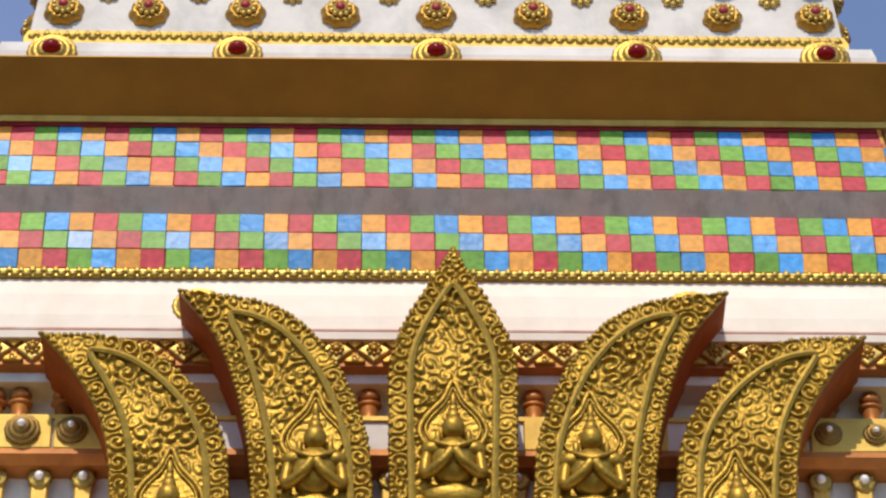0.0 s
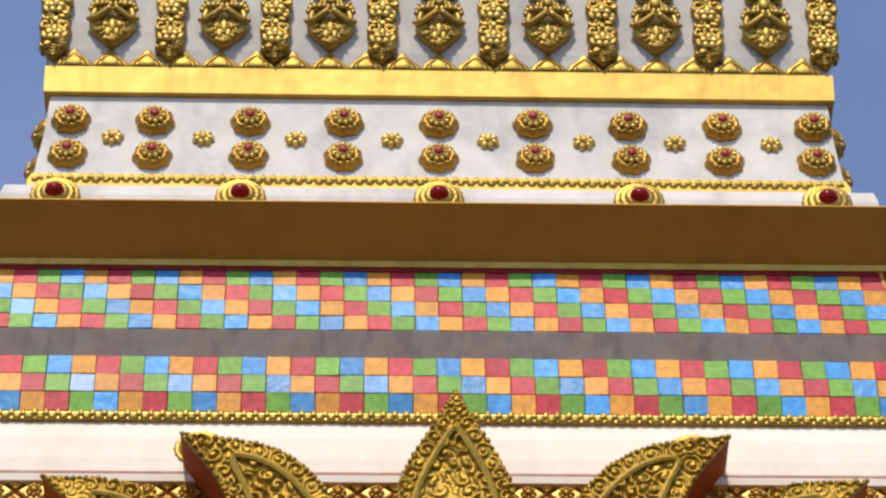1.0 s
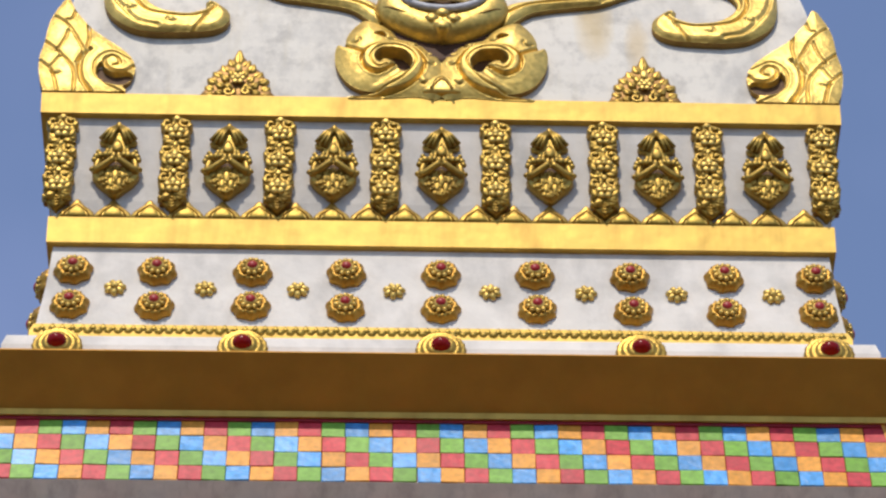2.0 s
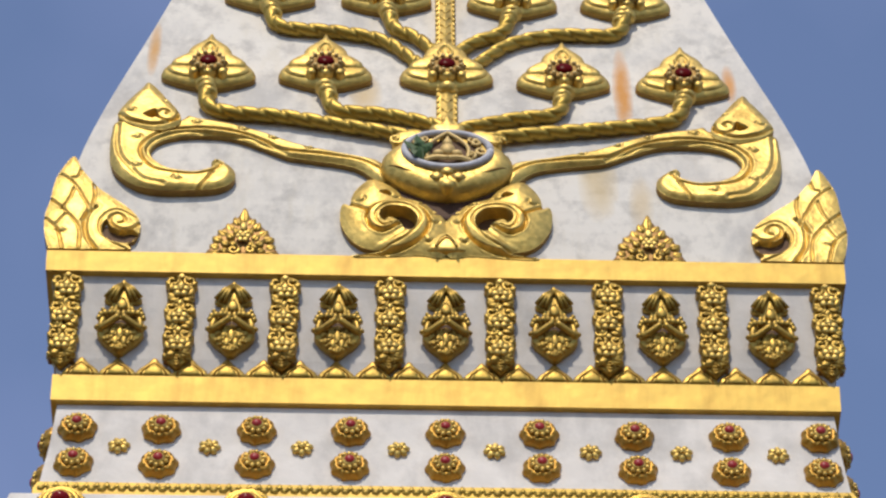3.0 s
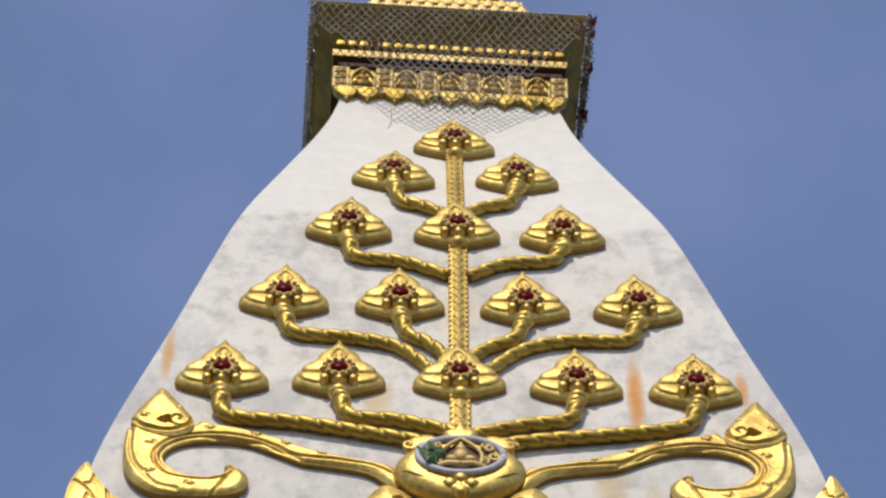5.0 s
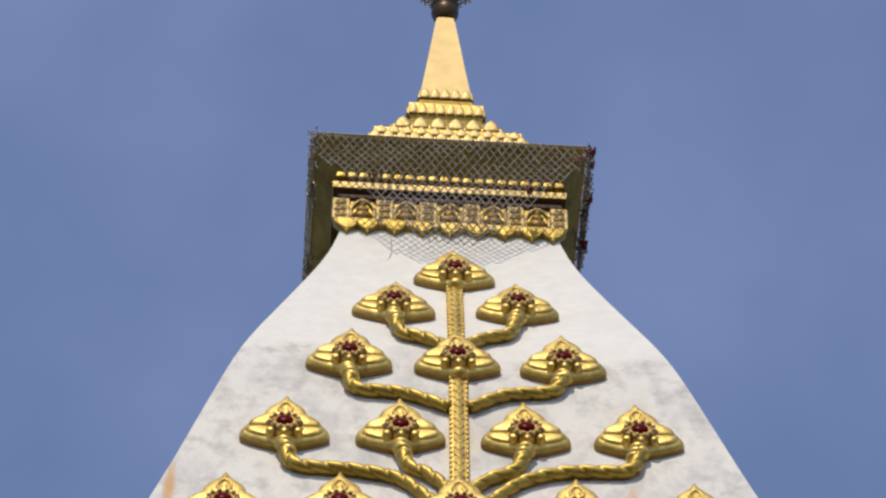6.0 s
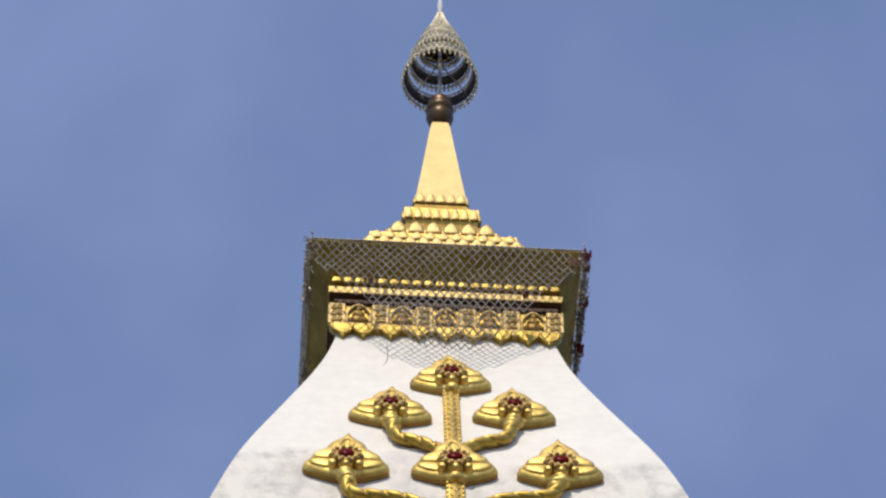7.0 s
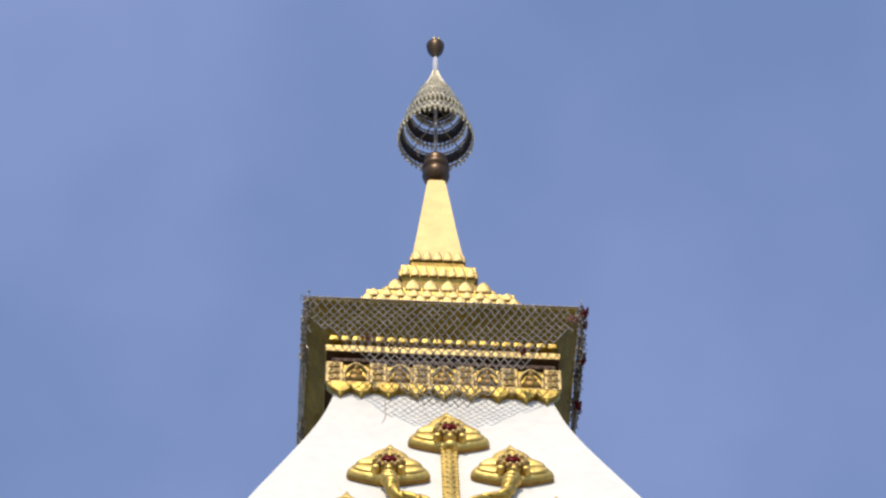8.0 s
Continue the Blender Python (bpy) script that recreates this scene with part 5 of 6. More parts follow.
top = thing("umbrella_finial", pose(AX.x, AX.y, 52.3), "tiered silver umbrella finial with pierced hanging fringes", "finial")


def turned(profile, seg=24):
    bm = bmesh.new()
    loft(bm, [[(r * math.cos(2 * math.pi * k / seg), r * math.sin(2 * math.pi * k / seg), z) for k in range(seg)] for r, z in profile], caps=True)
    return bm


part("knob", turned(((0.09, -0.12), (0.15, -0.02), (0.20, 0.05), (0.235, 0.16), (0.22, 0.24), (0.18, 0.27), (0.22, 0.30), (0.245, 0.38), (0.225, 0.46), (0.19, 0.49), (0.21, 0.53), (0.20, 0.62), (0.15, 0.68), (0.05, 0.70))), KNOB, top, "dark brown turned knob", True)
part("pole", turned(((0.032, 0.6), (0.030, 2.5), (0.025, 3.3)), 8), PALE, top, "pale metal pole", True)
for r, z, h in ((0.595, 1.40, 0.20), (0.475, 1.93, 0.20), (0.33, 2.40, 0.18)):
    bm = bmesh.new()
    seg = 40
    loft(bm, [[(q * math.cos(2 * math.pi * k / seg), q * math.sin(2 * math.pi * k / seg), zz) for k in range(seg)] for q, zz in ((r + 0.03, z), (r, z + h), (r - 0.03, z + h), (r, z), (r + 0.03, z))])
    band = part("ring", bm, SILVER_DARK, top, "silver ring, coloured dark for its inner shade", True)
    bm = bmesh.new()
    rnd = random.Random(int(r * 100))
    for k in range(44):
        a = 2 * math.pi * k / 44
        for j in range(3):
            ball(bm, ((r + 0.05) * math.cos(a), (r + 0.05) * math.sin(a), z - 0.02 - 0.06 * j - rnd.uniform(0, 0.03)), 0.024, 1, 1, 1.2)
    lat = bmesh.new()
    for i in range(4):
        rr, zz = r + 0.055 - 0.028 * i, z - 0.06 + 0.11 * i
        tube(lat, [(rr * math.cos(2 * math.pi * k / 40), rr * math.sin(2 * math.pi * k / 40), zz) for k in range(41)], 0.016, 5)
    for k in range(40):
        a, b = 2 * math.pi * k / 40, 2 * math.pi * (k + 1) / 40
        for a0, a1 in ((a, b), (b, a)):
            tube(lat, [((r + 0.055) * math.cos(a0), (r + 0.055) * math.sin(a0), z - 0.06), ((r - 0.03) * math.cos(a1), (r - 0.03) * math.sin(a1), z + 0.27)], 0.011, 4)
    tagged(part("lattice", lat, SILVER_LIGHT, band, "bright pierced silver lattice"), kind="stuff")
    tagged(part("fringe", bm, SILVER_LIGHT, band, "silver drop fringe"), kind="stuff")
    for k in range(4):
        a = 2 * math.pi * (k + 0.5) / 4
        bm = bmesh.new()
        tube(bm, [(r * math.cos(a), r * math.sin(a), z + h), (0.03 * math.cos(a), 0.03 * math.sin(a), z + h + 0.25)], 0.012, 5)
        part("spoke", bm, SILVER, band)
bm = bmesh.new()
seg = 28
cone = ((0.045, 3.45), (0.10, 3.22), (0.18, 2.97), (0.27, 2.74), (0.33, 2.58))
for i in range(9):
    u = i / 8
    r = float(np.interp(u * 4, range(5), [c[0] for c in cone]))
    z = float(np.interp(u * 4, range(5), [c[1] for c in cone]))
    tube(bm, [(r * math.cos(2 * math.pi * k / seg), r * math.sin(2 * math.pi * k / seg), z) for k in range(seg + 1)], 0.013, 5)
for k in range(seg):
    a = 2 * math.pi * k / seg
    tube(bm, [(r * math.cos(a), r * math.sin(a), z) for r, z in cone], 0.012, 4)
tagged(part("pierced_cone", bm, SILVER_LIGHT, top, "pierced silver cone"), kind="stuff")
part("cone_core", turned(tuple((r * 0.985, z) for r, z in cone[::-1]), 20), GILT, top, smooth=True)
part("neck", turned(((0.03, 3.3), (0.05, 3.5), (0.055, 3.75), (0.03, 3.95)), 12), PALE, top, smooth=True)
part("bud", turned(((0.02, 3.85), (0.045, 3.98), (0.08, 4.05), (0.13, 4.14), (0.155, 4.24), (0.165, 4.33), (0.12, 4.36), (0.05, 4.42), (0.02, 4.44)), 14), KNOB, top, "dark brown bud", True)
bm = bmesh.new()
for k in range(7):
    a = 2 * math.pi * k / 7
    ball(bm, (0.10 * math.cos(a), 0.10 * math.sin(a), 4.40), 0.045, 0.8, 0.8, 1.6)
part("bud_tips", bm, GOLD, top, smooth=True)


def net(name, width_top, width_low, drop, m, cw, ch, label, wire, seed, sag=0.06):
    """A hanging net of diamond meshes."""
    rnd = random.Random(seed)
    bm = bmesh.new()
    rows, cols = int(drop / ch * 2), int(width_top / cw)
    def inside(x, y):
        t = -y / drop
        return abs(x) <= (width_top + (width_low(t) - width_top)) / 2
    def at(i, j):
        x = (j + (0.5 if i % 2 else 0)) * cw - width_top / 2
        y = -i * ch / 2
        return x + 0.05 * cw * math.sin(1.7 * j + i), y + 0.05 * ch * math.sin(2.3 * i + j) - sag * math.sin(x * 1.3 + 0.6) * (i / rows), 0.03 * math.sin(2 * x + 0.5 * i)
    for i in range(rows):
        for j in range(cols):
            a = at(i, j)
            for jj in ((j, j + 1) if i % 2 else (j - 1, j)):
                b = at(i + 1, jj)
                if inside(a[0], a[1]) and inside(b[0], b[1]) and rnd.random() > 0.02:
                    tube(bm, [a, b], wire * rnd.uniform(0.8, 1.2), 4)
                    if rnd.random() < 0.5:
                        ball(bm, b, wire * 1.9, sub=1)
    t = thing(name, m, label, "net", "nets of the canopy")
    tagged(part("mesh", bm, SILVER, t), kind="stuff")
    bm = bmesh.new()
    tube(bm, [(-width_top / 2, 0, 0), (0, -0.01, 0), (width_top / 2, 0, 0)], wire * 1.8, 5)
    part("head_rope", bm, SILVER, t)
    return t


front = tower(46) @ Matrix(((1, 0, 0, 0), (0, 0, -1, -2.14), (0, 1, 0, 45.90), (0, 0, 0, 1)))
net("hanging_net", 4.1, lambda t: 4.1 if t < 0.2 else 4.1 - (t - 0.2) / 0.8 * 3.3, 2.55, front, 0.125, 0.21, "grey diamond mesh net hanging from the canopy's edge", 0.0085, 4)
for side in (90, -90):
    m = tower(46) @ pose(0, 0, 0, 0, 0, side) @ Matrix(((1, 0, 0, 0), (0, 0, -1, -2.12), (0, 1, 0, 45.93), (0, 0, 0, 1)))
    net("side_net", 4.2, lambda t: 4.2, 0.55, m, 0.10, 0.13, "tangled grey net strip along the canopy's side", 0.011, side + 200, 0.02)


def tangle(m, seed):
    rnd = random.Random(seed)
    t = thing("net_tangle", m, "bunched end of the net at the canopy's corner", "net", "bunched net ends")
    bm = bmesh.new()
    for k in range(60):
        p = Vector((rnd.gauss(0, 0.03), rnd.gauss(0, 0.05), -abs(rnd.gauss(0, 0.25))))
        q = p + Vector((rnd.uniform(-0.05, 0.05), rnd.uniform(-0.1, 0.1), rnd.uniform(-0.16, 0.06)))
        tube(bm, [p, (p + q) / 2 + Vector((rnd.uniform(-0.03, 0.03), 0, 0)), q], 0.009, 4)
        if k % 3 == 0:
            ball(bm, q, 0.02)
    tagged(part("wire_tangle", bm, SILVER, t), kind="stuff")


for s in (-1, 1):
    tangle(tower(46) @ pose(s * 2.08, -2.10, 45.96), 30 + s)
for s, y, seed in ((1, -1.7, 51), (1, -1.1, 52), (1, -0.4, 53), (1, 0.3, 54), (-1, -1.3, 55), (-1, 0.2, 56)):
    tangle(tower(46) @ pose(s * 2.10, y, 45.8), seed)

# ---- scraps of cloth caught in the net ----
CLOTH_RED = mat("dark_red_cloth", (0.36, 0.07, 0.06), 0.85, 0.0, (20.0, 0.2), (6.0, (0.34, 0.10, 0.06), 0.6), (60.0, 0.3, 0.01))
CLOTH_PALE = mat("faded_pink_cloth", (0.62, 0.42, 0.34), 0.85, 0.0, (20.0, 0.2), (6.0, (0.45, 0.20, 0.14), 0.6), (60.0, 0.3, 0.01))


def cloth_scrap(m, w, h, material, label, seed):
    rnd = random.Random(seed)
    bm = bmesh.new()
    n = 7
    grid = [[(w * (i / (n - 1) - 0.5) * (1 - 0.4 * j / n) + rnd.gauss(0, 0.012), rnd.gauss(0, 0.03) + 0.03 * math.sin(2.2 * i), -h * j / (n - 1) + rnd.gauss(0, 0.012)) for i in range(n)] for j in range(n)]
    loft(bm, grid, closed=False)
    bmesh.ops.solidify(bm, geom=list(bm.faces), thickness=0.006)
    ob = new("cloth_scrap", link_mesh("cloth_scrap", bm, material))
    ob.matrix_basis = m
    return tagged(ob, label, "cloth", "cloth scraps in the net")


for x, y, z, w, h, mt, seed in ((2.13, -2.16, 45.86, 0.15, 0.22, CLOTH_RED, 1), (1.98, -2.17, 45.62, 0.24, 0.12, CLOTH_PALE, 2), (2.15, -1.95, 45.78, 0.12, 0.2, CLOTH_PALE, 3), (2.14, -1.5, 45.60, 0.13, 0.26, CLOTH_RED, 4),
                                (2.13, -0.7, 45.45, 0.14, 0.24, CLOTH_RED, 5), (1.17, -2.16, 44.78, 0.10, 0.16, CLOTH_RED, 6), (-1.15, -2.16, 44.92, 0.10, 0.10, CLOTH_PALE, 7)):
    cloth_scrap(tower(46) @ pose(x, y, z), w, h, mt, "small dark red cloth scrap caught in the net" if mt is CLOTH_RED else "small faded pink cloth scrap caught in the net", seed)

# ---- antefix leaves in front of the lower shaft ----
LEAF_W = 5.60
LK = (AXIS_Y - LEAF_W) / (AXIS_Y - 5.3)


def inset(o, d):
    n = len(o)
    out = []
    for i in range(n):
        t = (o[(i + 1) % n] - o[i - 1]).normalized()
        out.append(o[i] + Vector((-t.y, t.x)) * d)
    return out


def inside_poly(p, o):
    c = False
    for a, b in zip(o, o[1:] + o[:1]):
        if (a.y > p[1]) != (b.y > p[1]) and p[0] < (b.x - a.x) * (p[1] - a.y) / (b.y - a.y) + a.x:
            c = not c
    return c


def antefix(outer, inner, tip, s, fig, label, seed):
    """A carved horn-shaped leaf standing on the ledge. outer, inner: its two edges from the foot to the tip; s: mirror; fig: foot of the figure."""
    z0 = 20.55
    f = lambda p: Vector((s * p[0] * LK, 1.6 + (p[1] - 1.6) * LK - z0))
    up = spline([f(p) for p in outer] + [f(tip)], 7)
    down = spline([f(tip)] + [f(p) for p in inner], 7)
    o = up + down[1:]
    if s < 0:
        o = o[::-1]
    area = sum(a.x * b.y - b.x * a.y for a, b in zip(o, o[1:] + o[:1]))
    if area < 0:
        o = o[::-1]
    t = thing("antefix_leaf", tower(z0) @ Matrix(((1, 0, 0, 0.15), (0, 0, -1, -LEAF_W), (0, 1, 0, z0), (0, 0, 0, 1))), label, "antefix", "carved leaves of the lower shaft")
    bm = bmesh.new()
    rings = [[(p.x, p.y, -0.85) for p in o], [(p.x, p.y, -0.03) for p in o]]
    loft(bm, rings, caps=True)
    part("core", bm, RED, t, "dark red painted sides")
    i1 = inset(o, 0.012)
    bm = bmesh.new()
    loft(bm, [[(p.x, p.y, -0.05) for p in o], [(p.x, p.y, 0.0) for p in o], [(p.x, p.y, 0.015) for p in i1]], caps=True)
    part("face", bm, GOLD_DARK, t)
    rib = inset(o, 0.215)
    rib = [p for p in rib if inside_poly(p, o)]
    rib = [p for p in rib if min((p - q).length for q in o) > 0.19]
    bm = bmesh.new()
    soft = [(rib[max(i - 1, 0)] + rib[i] * 2 + rib[min(i + 1, len(rib) - 1)]) / 4 for i in range(len(rib))]
    ribbon(bm, [(p.x, p.y) for p in soft[::2]], [0.038] * 3, 0.12, base=-0.02, n=2, prof=((-1, 0.40), (-0.85, 0.85), (0, 1.0), (0.85, 0.85), (1, 0.40)))
    part("rib", bm, GOLD_RIB, t, "plain flat olive-gold rib")
    rnd = random.Random(seed)
    ol, rl = [(p.x, p.y) for p in inset(o, 0.012)], [(p.x, p.y) for p in rib]
    bounds = (min(p.x for p in o), max(p.x for p in o), 0.1, max(p.y for p in o))
    fx, fy = s * fig[0] * LK, 1.6 + (fig[1] - 1.6) * LK - z0
    # carved border: one spiral after the other
    mid = inset(o, 0.105)
    run, k, cs = 0.0, 0, []
    for a, b in zip(mid, mid[1:] + mid[:1]):
        run += (b - a).length
        if run > 0.125 and inside_poly(a, o):
            run = 0.0
            k += 1
            cs.append((a.x, a.y, 1 if k % 2 else -1, rnd.uniform(0, 6.28)))
    part("border_carving", carving(lambda x, y: in_poly(x, y, ol) & ~in_poly(x, y, rl), bounds, cs, 0.0115, 0.06, 0.066, 0.012, warp=0.012), GOLD_DARK, t, smooth=True)
    edge = inset(o, 0.02)
    bm = bmesh.new()
    for a, b in zip(edge, edge[1:] + edge[:1]):
        L = (b - a).length
        n = max(1, int(L / 0.06))
        for j in range(n):
            p = a + (b - a) * (j / n)
            if p.y > 0.1:
                ball(bm, (p.x, p.y, 0.02), 0.034 * rnd.uniform(0.75, 1.2), 1, 1, 0.9, 1)
    tagged(part("beaded_edge", bm, GOLD_DARK, t, smooth=True), kind="stuff")
    # inner carving: packed scrolls
    cs, tries = [], 0
    while tries < 3000 and len(cs) < 200:
        tries += 1
        p = (rnd.uniform(bounds[0], bounds[1]), rnd.uniform(0.1, bounds[3]))
        if all((p[0] - q[0]) ** 2 + (p[1] - q[1]) ** 2 > rnd.choice((0.12, 0.15, 0.19)) ** 2 for q in cs):
            cs.append((*p, rnd.choice((-1, 1, 1, -2)), rnd.uniform(0, 6.28)))
    part("scrollwork", carving(lambda x, y: in_poly(x, y, rl), bounds, cs, 0.0125, 0.068, 0.098, 0.012, calm=lambda x, y: (np.abs(x - fx) < 0.30 - np.clip(y - fy - 0.25, 0, 1) * 0.6) & (y < fy + 0.74), warp=0.035), GOLD_DARK, t, smooth=True)
    # pointed halo and plain praying figure
    bm = bmesh.new()
    halo = [(fx + x, fy + y) for x, y in ((-0.26, -0.06), (-0.33, 0.12), (-0.26, 0.30), (-0.10, 0.50), (0, 0.72), (0.10, 0.50), (0.26, 0.30), (0.33, 0.12), (0.26, -0.06))]
    tube(bm, spline([(*p, 0.04) for p in halo], 5), 0.03, 6)
    tube(bm, spline([(fx + (p[0] - fx) * 0.82, fy + 0.05 + (p[1] - fy) * 0.82, 0.03) for p in halo], 5), 0.018, 5)
    part("halo", bm, GOLD_DARK, t, smooth=True)
    bm = bmesh.new()
    ball(bm, (fx, fy + 0.13, 0.07), 0.125, 0.95, 1.15, 0.95, 2)
    ball(bm, (fx, fy + 0.27, 0.06), 0.075, 1, 1.2, 0.9, 2)
    ball(bm, (fx, fy + 0.36, 0.06), 0.05, 1, 1.2, 0.9, 2)
    ball(bm, (fx, fy + 0.48, 0.05), 0.035, 1, 3, 1, 2)
    for q in (-1, 1):
        ball(bm, (fx + q * 0.15, fy + 0.04, 0.05), 0.045, 0.8, 2.2, 0.9, 2)
        ball(bm, (fx + q * 0.20, fy - 0.12, 0.05), 0.115, 1.15, 0.85, 0.9, 2)
        tube(bm, spline([(fx + q * 0.25, fy - 0.16, 0.06), (fx + q * 0.27, fy - 0.42, 0.10), (fx + q * 0.12, fy - 0.36, 0.20), (fx + q * 0.01, fy - 0.22, 0.22)], 5), 0.058, 8)
    ball(bm, (fx, fy - 0.24, 0.05), 0.23, 1.0, 1.25, 0.6, 2)
    tube(bm, spline([(fx - 0.20, fy - 0.05, 0.12), (fx - 0.10, fy - 0.13, 0.18), (fx, fy - 0.16, 0.19), (fx + 0.10, fy - 0.13, 0.18), (fx + 0.20, fy - 0.05, 0.12)], 4), 0.026, 6)
    ball(bm, (fx, fy - 0.62, 0.02), 0.24, 1.3, 0.6, 0.4, 2)
    part("relief_figure", bm, GOLD_DARK, t, "plain gold praying figure", True)
    return t


for s in (-1, 1):
    antefix([(0.785, 20.4), (0.785, 21.33), (0.872, 22.15), (1.22, 23.05), (1.83, 23.67)], [(2.36, 23.20), (2.09, 22.29), (1.97, 21.33), (1.97, 20.4)], (2.79, 23.86), s, (1.36, 21.85), "carved gold horn-shaped leaf with dark red sides", 21)
    antefix([(2.185, 20.4), (2.185, 21.33), (2.28, 22.09), (2.66, 22.76), (3.29, 23.23)], [(3.79, 22.84), (3.465, 22.15), (3.35, 21.33), (3.35, 20.4)], (4.16, 23.31), s, (2.77, 21.15), "carved gold horn-shaped leaf with dark red sides, at the shaft's edge", 22)
antefix([(0.60, 20.4), (0.62, 21.33), (0.64, 22.2), (0.63, 22.98), (0.47, 23.52), (0.17, 24.10)], [(-0.17, 24.10), (-0.47, 23.52), (-0.63, 22.98), (-0.64, 22.2), (-0.62, 21.33), (-0.60, 20.4)], (0.0, 24.42), 1, (0.0, 21.98), "tall pointed carved gold leaf with a praying figure", 23)

# ---- lower shaft: frieze, beam, bosses, bars ----
def frieze_flower(m):
    t = thing("frieze_flower", m, "gold lozenge flower on the orange-brown frieze", "frieze flower", "lozenges of the frieze")
    bm = bmesh.new()
    dome(bm, [(-0.17, 0), (-0.07, -0.08), (0, -0.155), (0.07, -0.08), (0.17, 0), (0.07, 0.08), (0, 0.155), (-0.07, 0.08)], 0.05)
    part("lozenge", bm, GOLD, t)
    bm = bmesh.new()
    for k in range(8):
        a = 2 * math.pi * k / 8
        ball(bm, (0.062 * math.cos(a), 0.062 * math.sin(a), 0.055), 0.028, sub=1)
    ball(bm, (0, 0, 0.06), 0.04, sub=2)
    part("flower", bm, GOLD_OLD, t, smooth=True)
    for q in (-1, 1):
        bm = bmesh.new()
        dome(bm, [(0.19, q * 0.03), (0.08, q * 0.13), (0.10, q * 0.155), (0.28, q * 0.155), (0.30, q * 0.13)], 0.045)
        curl(bm, 0.19, q * 0.10, 0.045, q, 0, 0.04, 0.35, 1.1, 10)
        part("spandrel", bm, GOLD_OLD, t)
    return t


first = None
for k in range(-12, 13):
    m = on_wall(k * 0.385 + 0.13, 23.335, 4.965, 3)
    first = copy_thing(first, m) if first else frieze_flower(m)

tier("trim_white_fillet", [(4.60, 23.0), (4.85, 23.03), (4.85, 23.14), (4.80, 23.15)], WHITE, "white fillet under the frieze", "trim")
tier("trim_soffit", [(4.84, 23.14), (4.97, 23.16), (4.97, 23.19), (4.84, 23.2)], COPPER, "dark orange fillet under the frieze", "trim")
tier("beam", [(4.80, 22.06), (5.0, 22.08), (5.0, 22.46), (4.80, 22.48)], WHITE, "white beam of the lower shaft", "beam")
tier("trim_beam", [(4.80, 21.92), (4.95, 21.94), (5.04, 22.02), (5.04, 22.09), (4.80, 22.10)], COPPER, "orange and gold fillet under the beam", "trim")
tier("trim_beam_gold", [(4.80, 22.44), (5.03, 22.45), (5.03, 22.50), (4.80, 22.52)], GOLD_FLAT, "thin gold fillet over the beam", "trim")
tier("ledge", [(4.7, 20.2), (6.0, 20.3), (6.0, 20.55), (4.7, 20.58)], CREAM, "plastered ledge of the lower shaft", "ledge")


def beam_block(x0, x1):
    m = on_wall((x0 + x1) / 2, 22.27, 5.0, 0)
    t = thing("beam_block", m, "gold block on the white beam", "block", "gold blocks of the beam")
    h = (x1 - x0) / 2
    bm = bmesh.new()
    box(bm, -h, h, -0.19, 0.19, -0.03, 0.05, 0.012)
    part("block", bm, GOLD_FLAT, t)
    return t


def beam_boss(m):
    t = thing("beam_boss", m, "turned gold boss with a bright glass bead", "boss", "bosses of the beam")
    bm = bmesh.new()
    disc(bm, (0, 0, 0), ((0.20, -0.02), (0.205, 0.03), (0.185, 0.06), (0.165, 0.045), (0.155, 0.075), (0.13, 0.10), (0.11, 0.085), (0.10, 0.12), (0.07, 0.14), (0.03, 0.14)), 24, 1, 1, 12, 0.02)
    part("turned_body", bm, GOLD_RIM, t, smooth=True)
    bm = bmesh.new()
    ball(bm, (0, 0, 0.15), 0.048, sub=2)
    part("bead", bm, PEARL, t, "bright glass bead", True)
    return t


for x0, x1 in ((-4.60, -3.84), (-3.82, -3.10), (3.20, 3.68), (3.72, 4.60), (0.86, 1.08), (-1.86, -1.62), (2.06, 2.30)):
    beam_block(x0, x1)
first = None
for x in (-4.13, -3.64, 3.90, 4.37):
    m = on_wall(x, 22.29, 5.05, 0) @ Matrix.Diagonal((0.88, 0.88, 0.88, 1))
    first = copy_thing(first, m) if first else beam_boss(m)


def bar(m):
    t = thing("gold_bar", m, "upright gold bar with a rosette head and glass bead", "bar", "gold bars of the lower shaft")
    bm = bmesh.new()
    box(bm, -0.085, 0.085, -1.2, 0.0, -0.03, 0.06, 0.015)
    part("bar", bm, GOLD_FLAT, t)
    bm = bmesh.new()
    disc(bm, (0, 0.0, 0.03), ((0.115, -0.02), (0.125, 0.03), (0.10, 0.06), (0.08, 0.05), (0.05, 0.075)), 20, 1, 1, 10, 0.06)
    part("rosette_head", bm, GOLD_BROWN, t, smooth=True)
    bm = bmesh.new()
    ball(bm, (0, 0, 0.115), 0.05, sub=2)
    part("bead", bm, PEARL, t, "bright glass bead", True)
    return t


first = None
for k in range(-10, 11):
    if k == 0:
        continue
    m = on_wall(k * 0.435 - 0.03 if k < 0 else k * 0.43 - 0.06, 21.84, 4.80, 0)
    first = copy_thing(first, m) if first else bar(m)


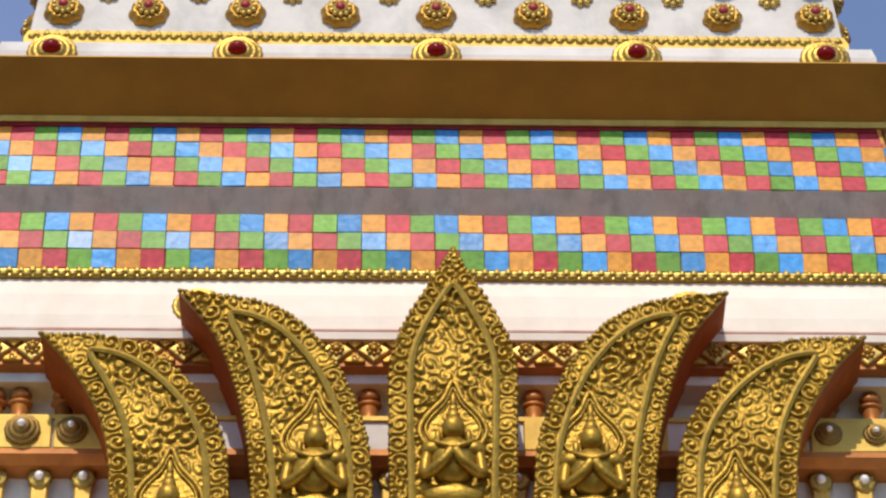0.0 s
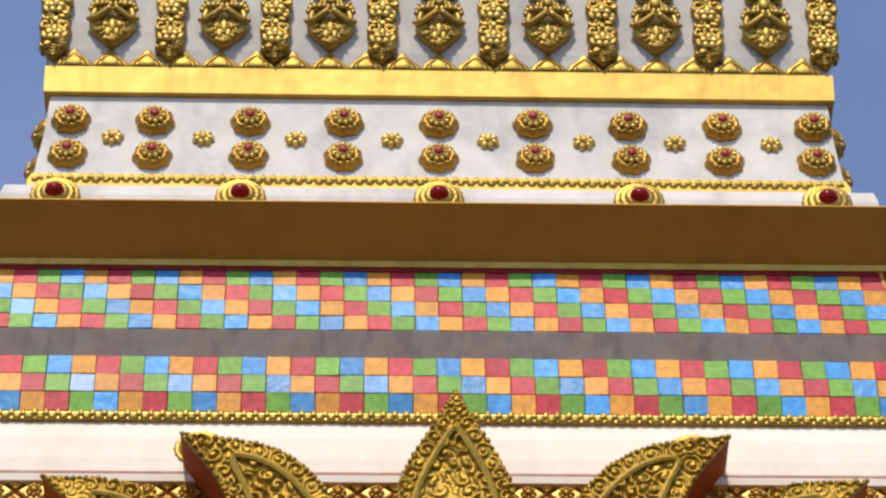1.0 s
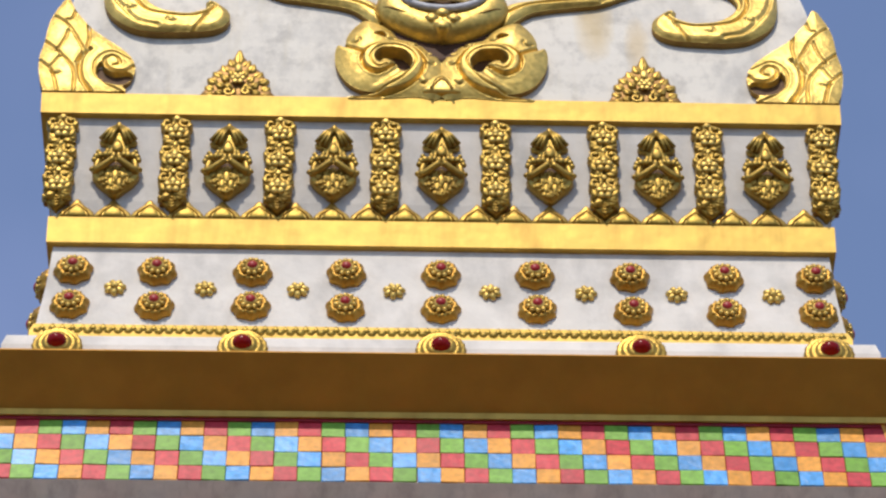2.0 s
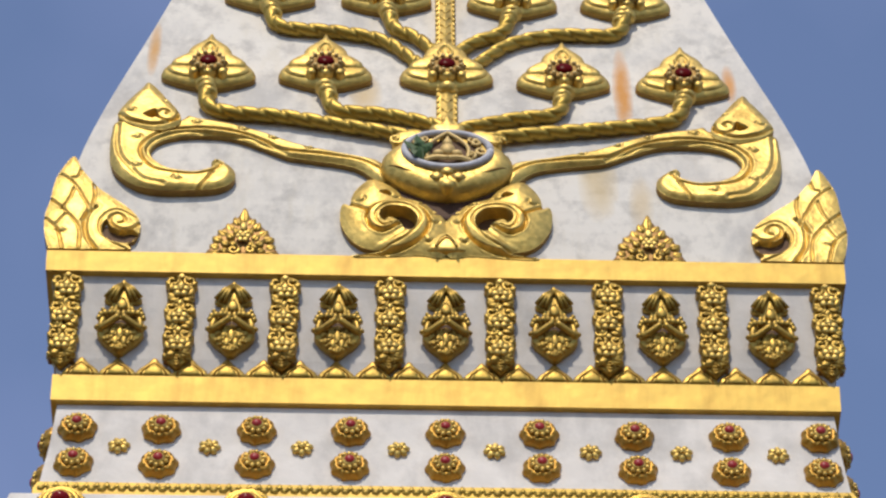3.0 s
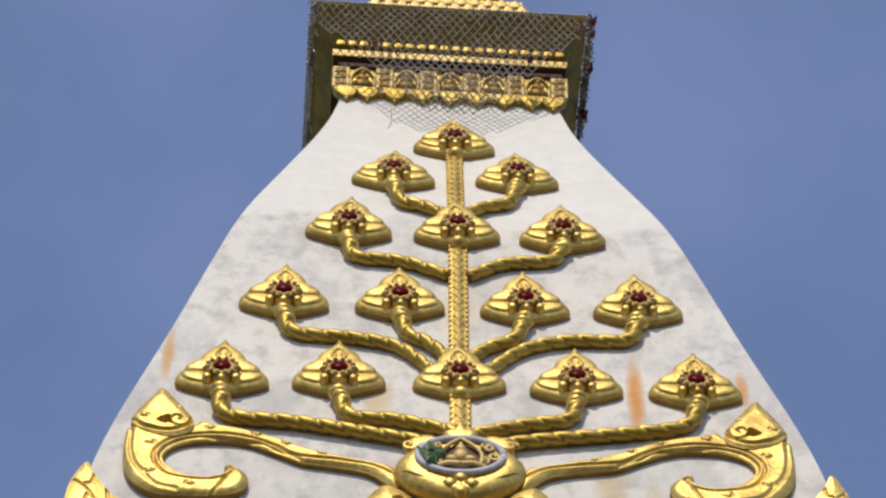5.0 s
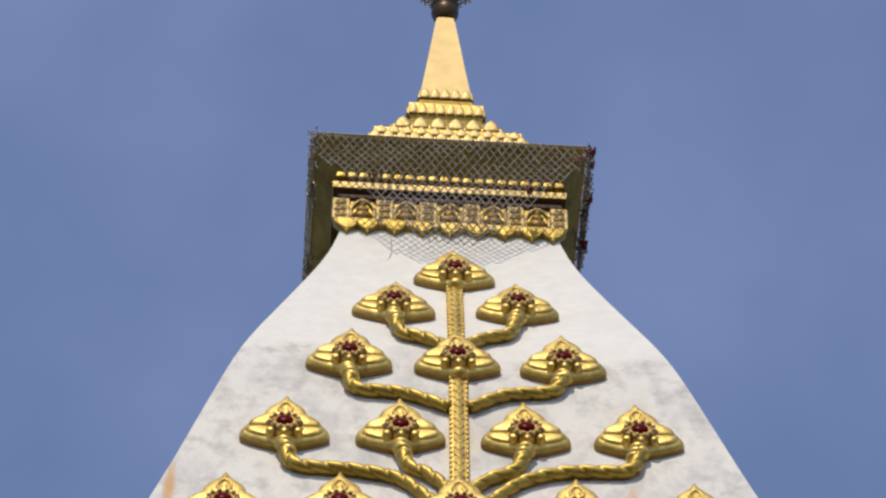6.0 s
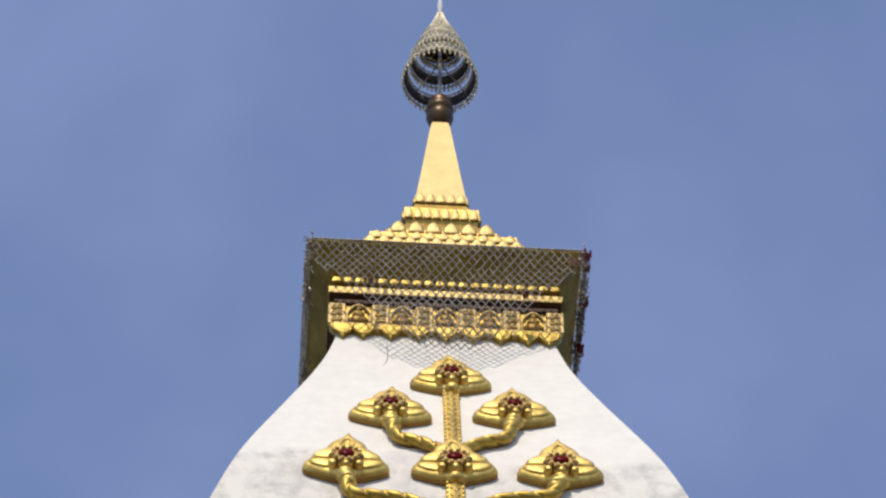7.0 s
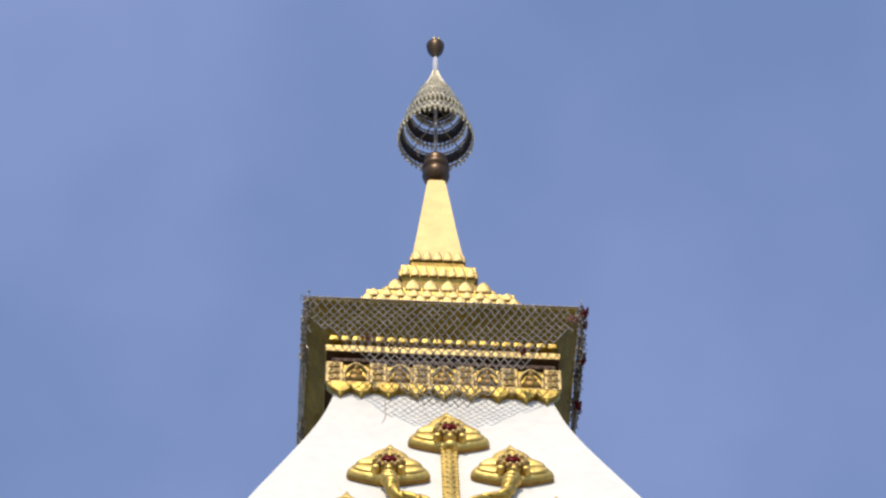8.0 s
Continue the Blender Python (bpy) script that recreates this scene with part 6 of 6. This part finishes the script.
def capital(m):
    t = thing("capital", m, "small turned orange-gold capital above the beam", "capital", "capitals above the beam")
    for y, r, h in ((0.0, 0.135, 0.08), (0.075, 0.12, 0.13), (0.20, 0.10, 0.10)):
        bm = bmesh.new()
        ball(bm, (0, y + h / 2, 0.05), r, 1, h / r * 0.62, 0.8, 2)
        part("ring", bm, COPPER, t, smooth=True)
    bm = bmesh.new()
    disc(bm, (0, 0, 0), ((0.085, 0.0), (0.075, 0.15), (0.09, 0.32)), 16)
    bm.transform(pose(0, -0.32, 0.05, -90))
    part("shaft", bm, COPPER, t, smooth=True)
    return t


first = None
for x in (-4.48, -4.22, -3.78, -3.4, -1.75, -0.69, 0.98, 2.2, 3.45, 3.95, 4.4):
    m = on_wall(x, 22.80, 4.66, 0)
    first = copy_thing(first, m) if first else capital(m)

tier("trim_cornice_foot", [(4.70, 26.445), (4.795, 26.45), (4.795, 26.52), (4.70, 26.53)], CRIMSON, "dark red fillet between the tiles and the cornice", "trim")

# ---- coloured tiles ----
def tile_mat(name, base, rough, vary=0.14, wave=0.2, coat=0.0):
    m = mat(name, base, rough, 0.0, (14.0, 0.22), (3.5, tuple(min(1, c * 1.15 + 0.02) for c in base), 0.5), (8.0, wave, 0.03), vary, coat=coat, spec=0.27)
    return m


TILES = [tile_mat("red_tile", (0.58, 0.045, 0.065), 0.47), tile_mat("green_tile", (0.18, 0.40, 0.05), 0.47), tile_mat("blue_tile", (0.07, 0.33, 0.72), 0.40, 0.25, 0.36, 0.10), tile_mat("orange_tile", (0.80, 0.34, 0.045), 0.47)]
# rows: (height of top, of foot), (half width at top, at foot), first edge, pitch, colour shift
COURSES = [(26.490, 26.222, 4.760, 4.809, -4.302, 0.2522, 1), (26.222, 25.976, 4.809, 4.854, -4.298, 0.2522, 0), (25.976, 25.738, 4.854, 4.898, -4.294, 0.2522, -1), (25.738, 25.510, 4.898, 4.940, -4.290, 0.2522, -2),
           (25.250, 24.957, 4.800, 4.870, -4.365, 0.2552, 1), (24.957, 24.710, 4.870, 4.890, -4.360, 0.2552, 0), (24.710, 24.465, 4.890, 4.870, -4.355, 0.2552, -1)]


def tile_mesh(w, h, d, material):
    e, g = 0.005, 0.002
    v = [(x, y, z) for z, i in ((-0.03, g), (d * 0.6, g), (d, g + e)) for x, y in ((-w / 2 + i, -h / 2 + i), (w / 2 - i, -h / 2 + i), (w / 2 - i, h / 2 - i), (-w / 2 + i, h / 2 - i))]
    fs = [(8, 9, 10, 11)] + [(a + i, a + (i + 1) % 4, a + 4 + (i + 1) % 4, a + 4 + i) for a in (0, 4) for i in range(4)]
    me = bpy.data.meshes.new("tile")
    me.from_pydata(v, [], fs)
    me.materials.append(material)
    return me


walls = {4: bpy.data.objects["wall_tiled_upper"], 7: bpy.data.objects["wall_tiled_lower"]}
rnd = random.Random(77)
rest_v, rest_f, rest_m = [], [], []
for r, (zt, zf, wt, wf, x0, pitch, shift) in enumerate(COURSES):
    h = math.hypot(zt - zf, wf - wt)
    lean = math.degrees(math.atan2(wf - wt, zt - zf))
    meshes = [tile_mesh(pitch, h, 0.012, m) for m in TILES]
    zc, wc = (zt + zf) / 2, (wt + wf) / 2
    wall = walls[4 if r < 4 else 7]
    for k in range(-3, 40):
        x = x0 + (k + 0.5) * pitch
        if abs(x) + pitch * 0.4 > wc:
            continue
        c = (k + shift) % 4
        for side in range(4):
            m = tower(zc) @ pose(0, 0, 0, 0, 0, 90 * side) @ (tower(zc).inverted() @ on_wall(x, zc, wc - 0.01, lean))
            if side == 0:
                ob = new("tile", meshes[c])
                ob.matrix_basis = m @ pose(rnd.uniform(-0.004, 0.004), rnd.uniform(-0.004, 0.004), rnd.uniform(0, 0.006), rnd.gauss(0, 1.0), rnd.gauss(0, 1.0), rnd.gauss(0, 0.5))
                ob.parent = wall
            else:
                b = len(rest_v)
                rest_v += [tuple(m @ v.co) for v in meshes[c].vertices]
                rest_f += [tuple(b + i for i in p.vertices) for p in meshes[c].polygons]
                rest_m += [c] * len(meshes[c].polygons)
me = bpy.data.meshes.new("tiles_far_sides")
me.from_pydata(rest_v, [], rest_f)
for m in TILES:
    me.materials.append(m)
me.polygons.foreach_set("material_index", rest_m)
tagged(new("tiles_far_sides", me), "coloured square tiles on the other sides of the stupa", "tiles", kind="stuff")
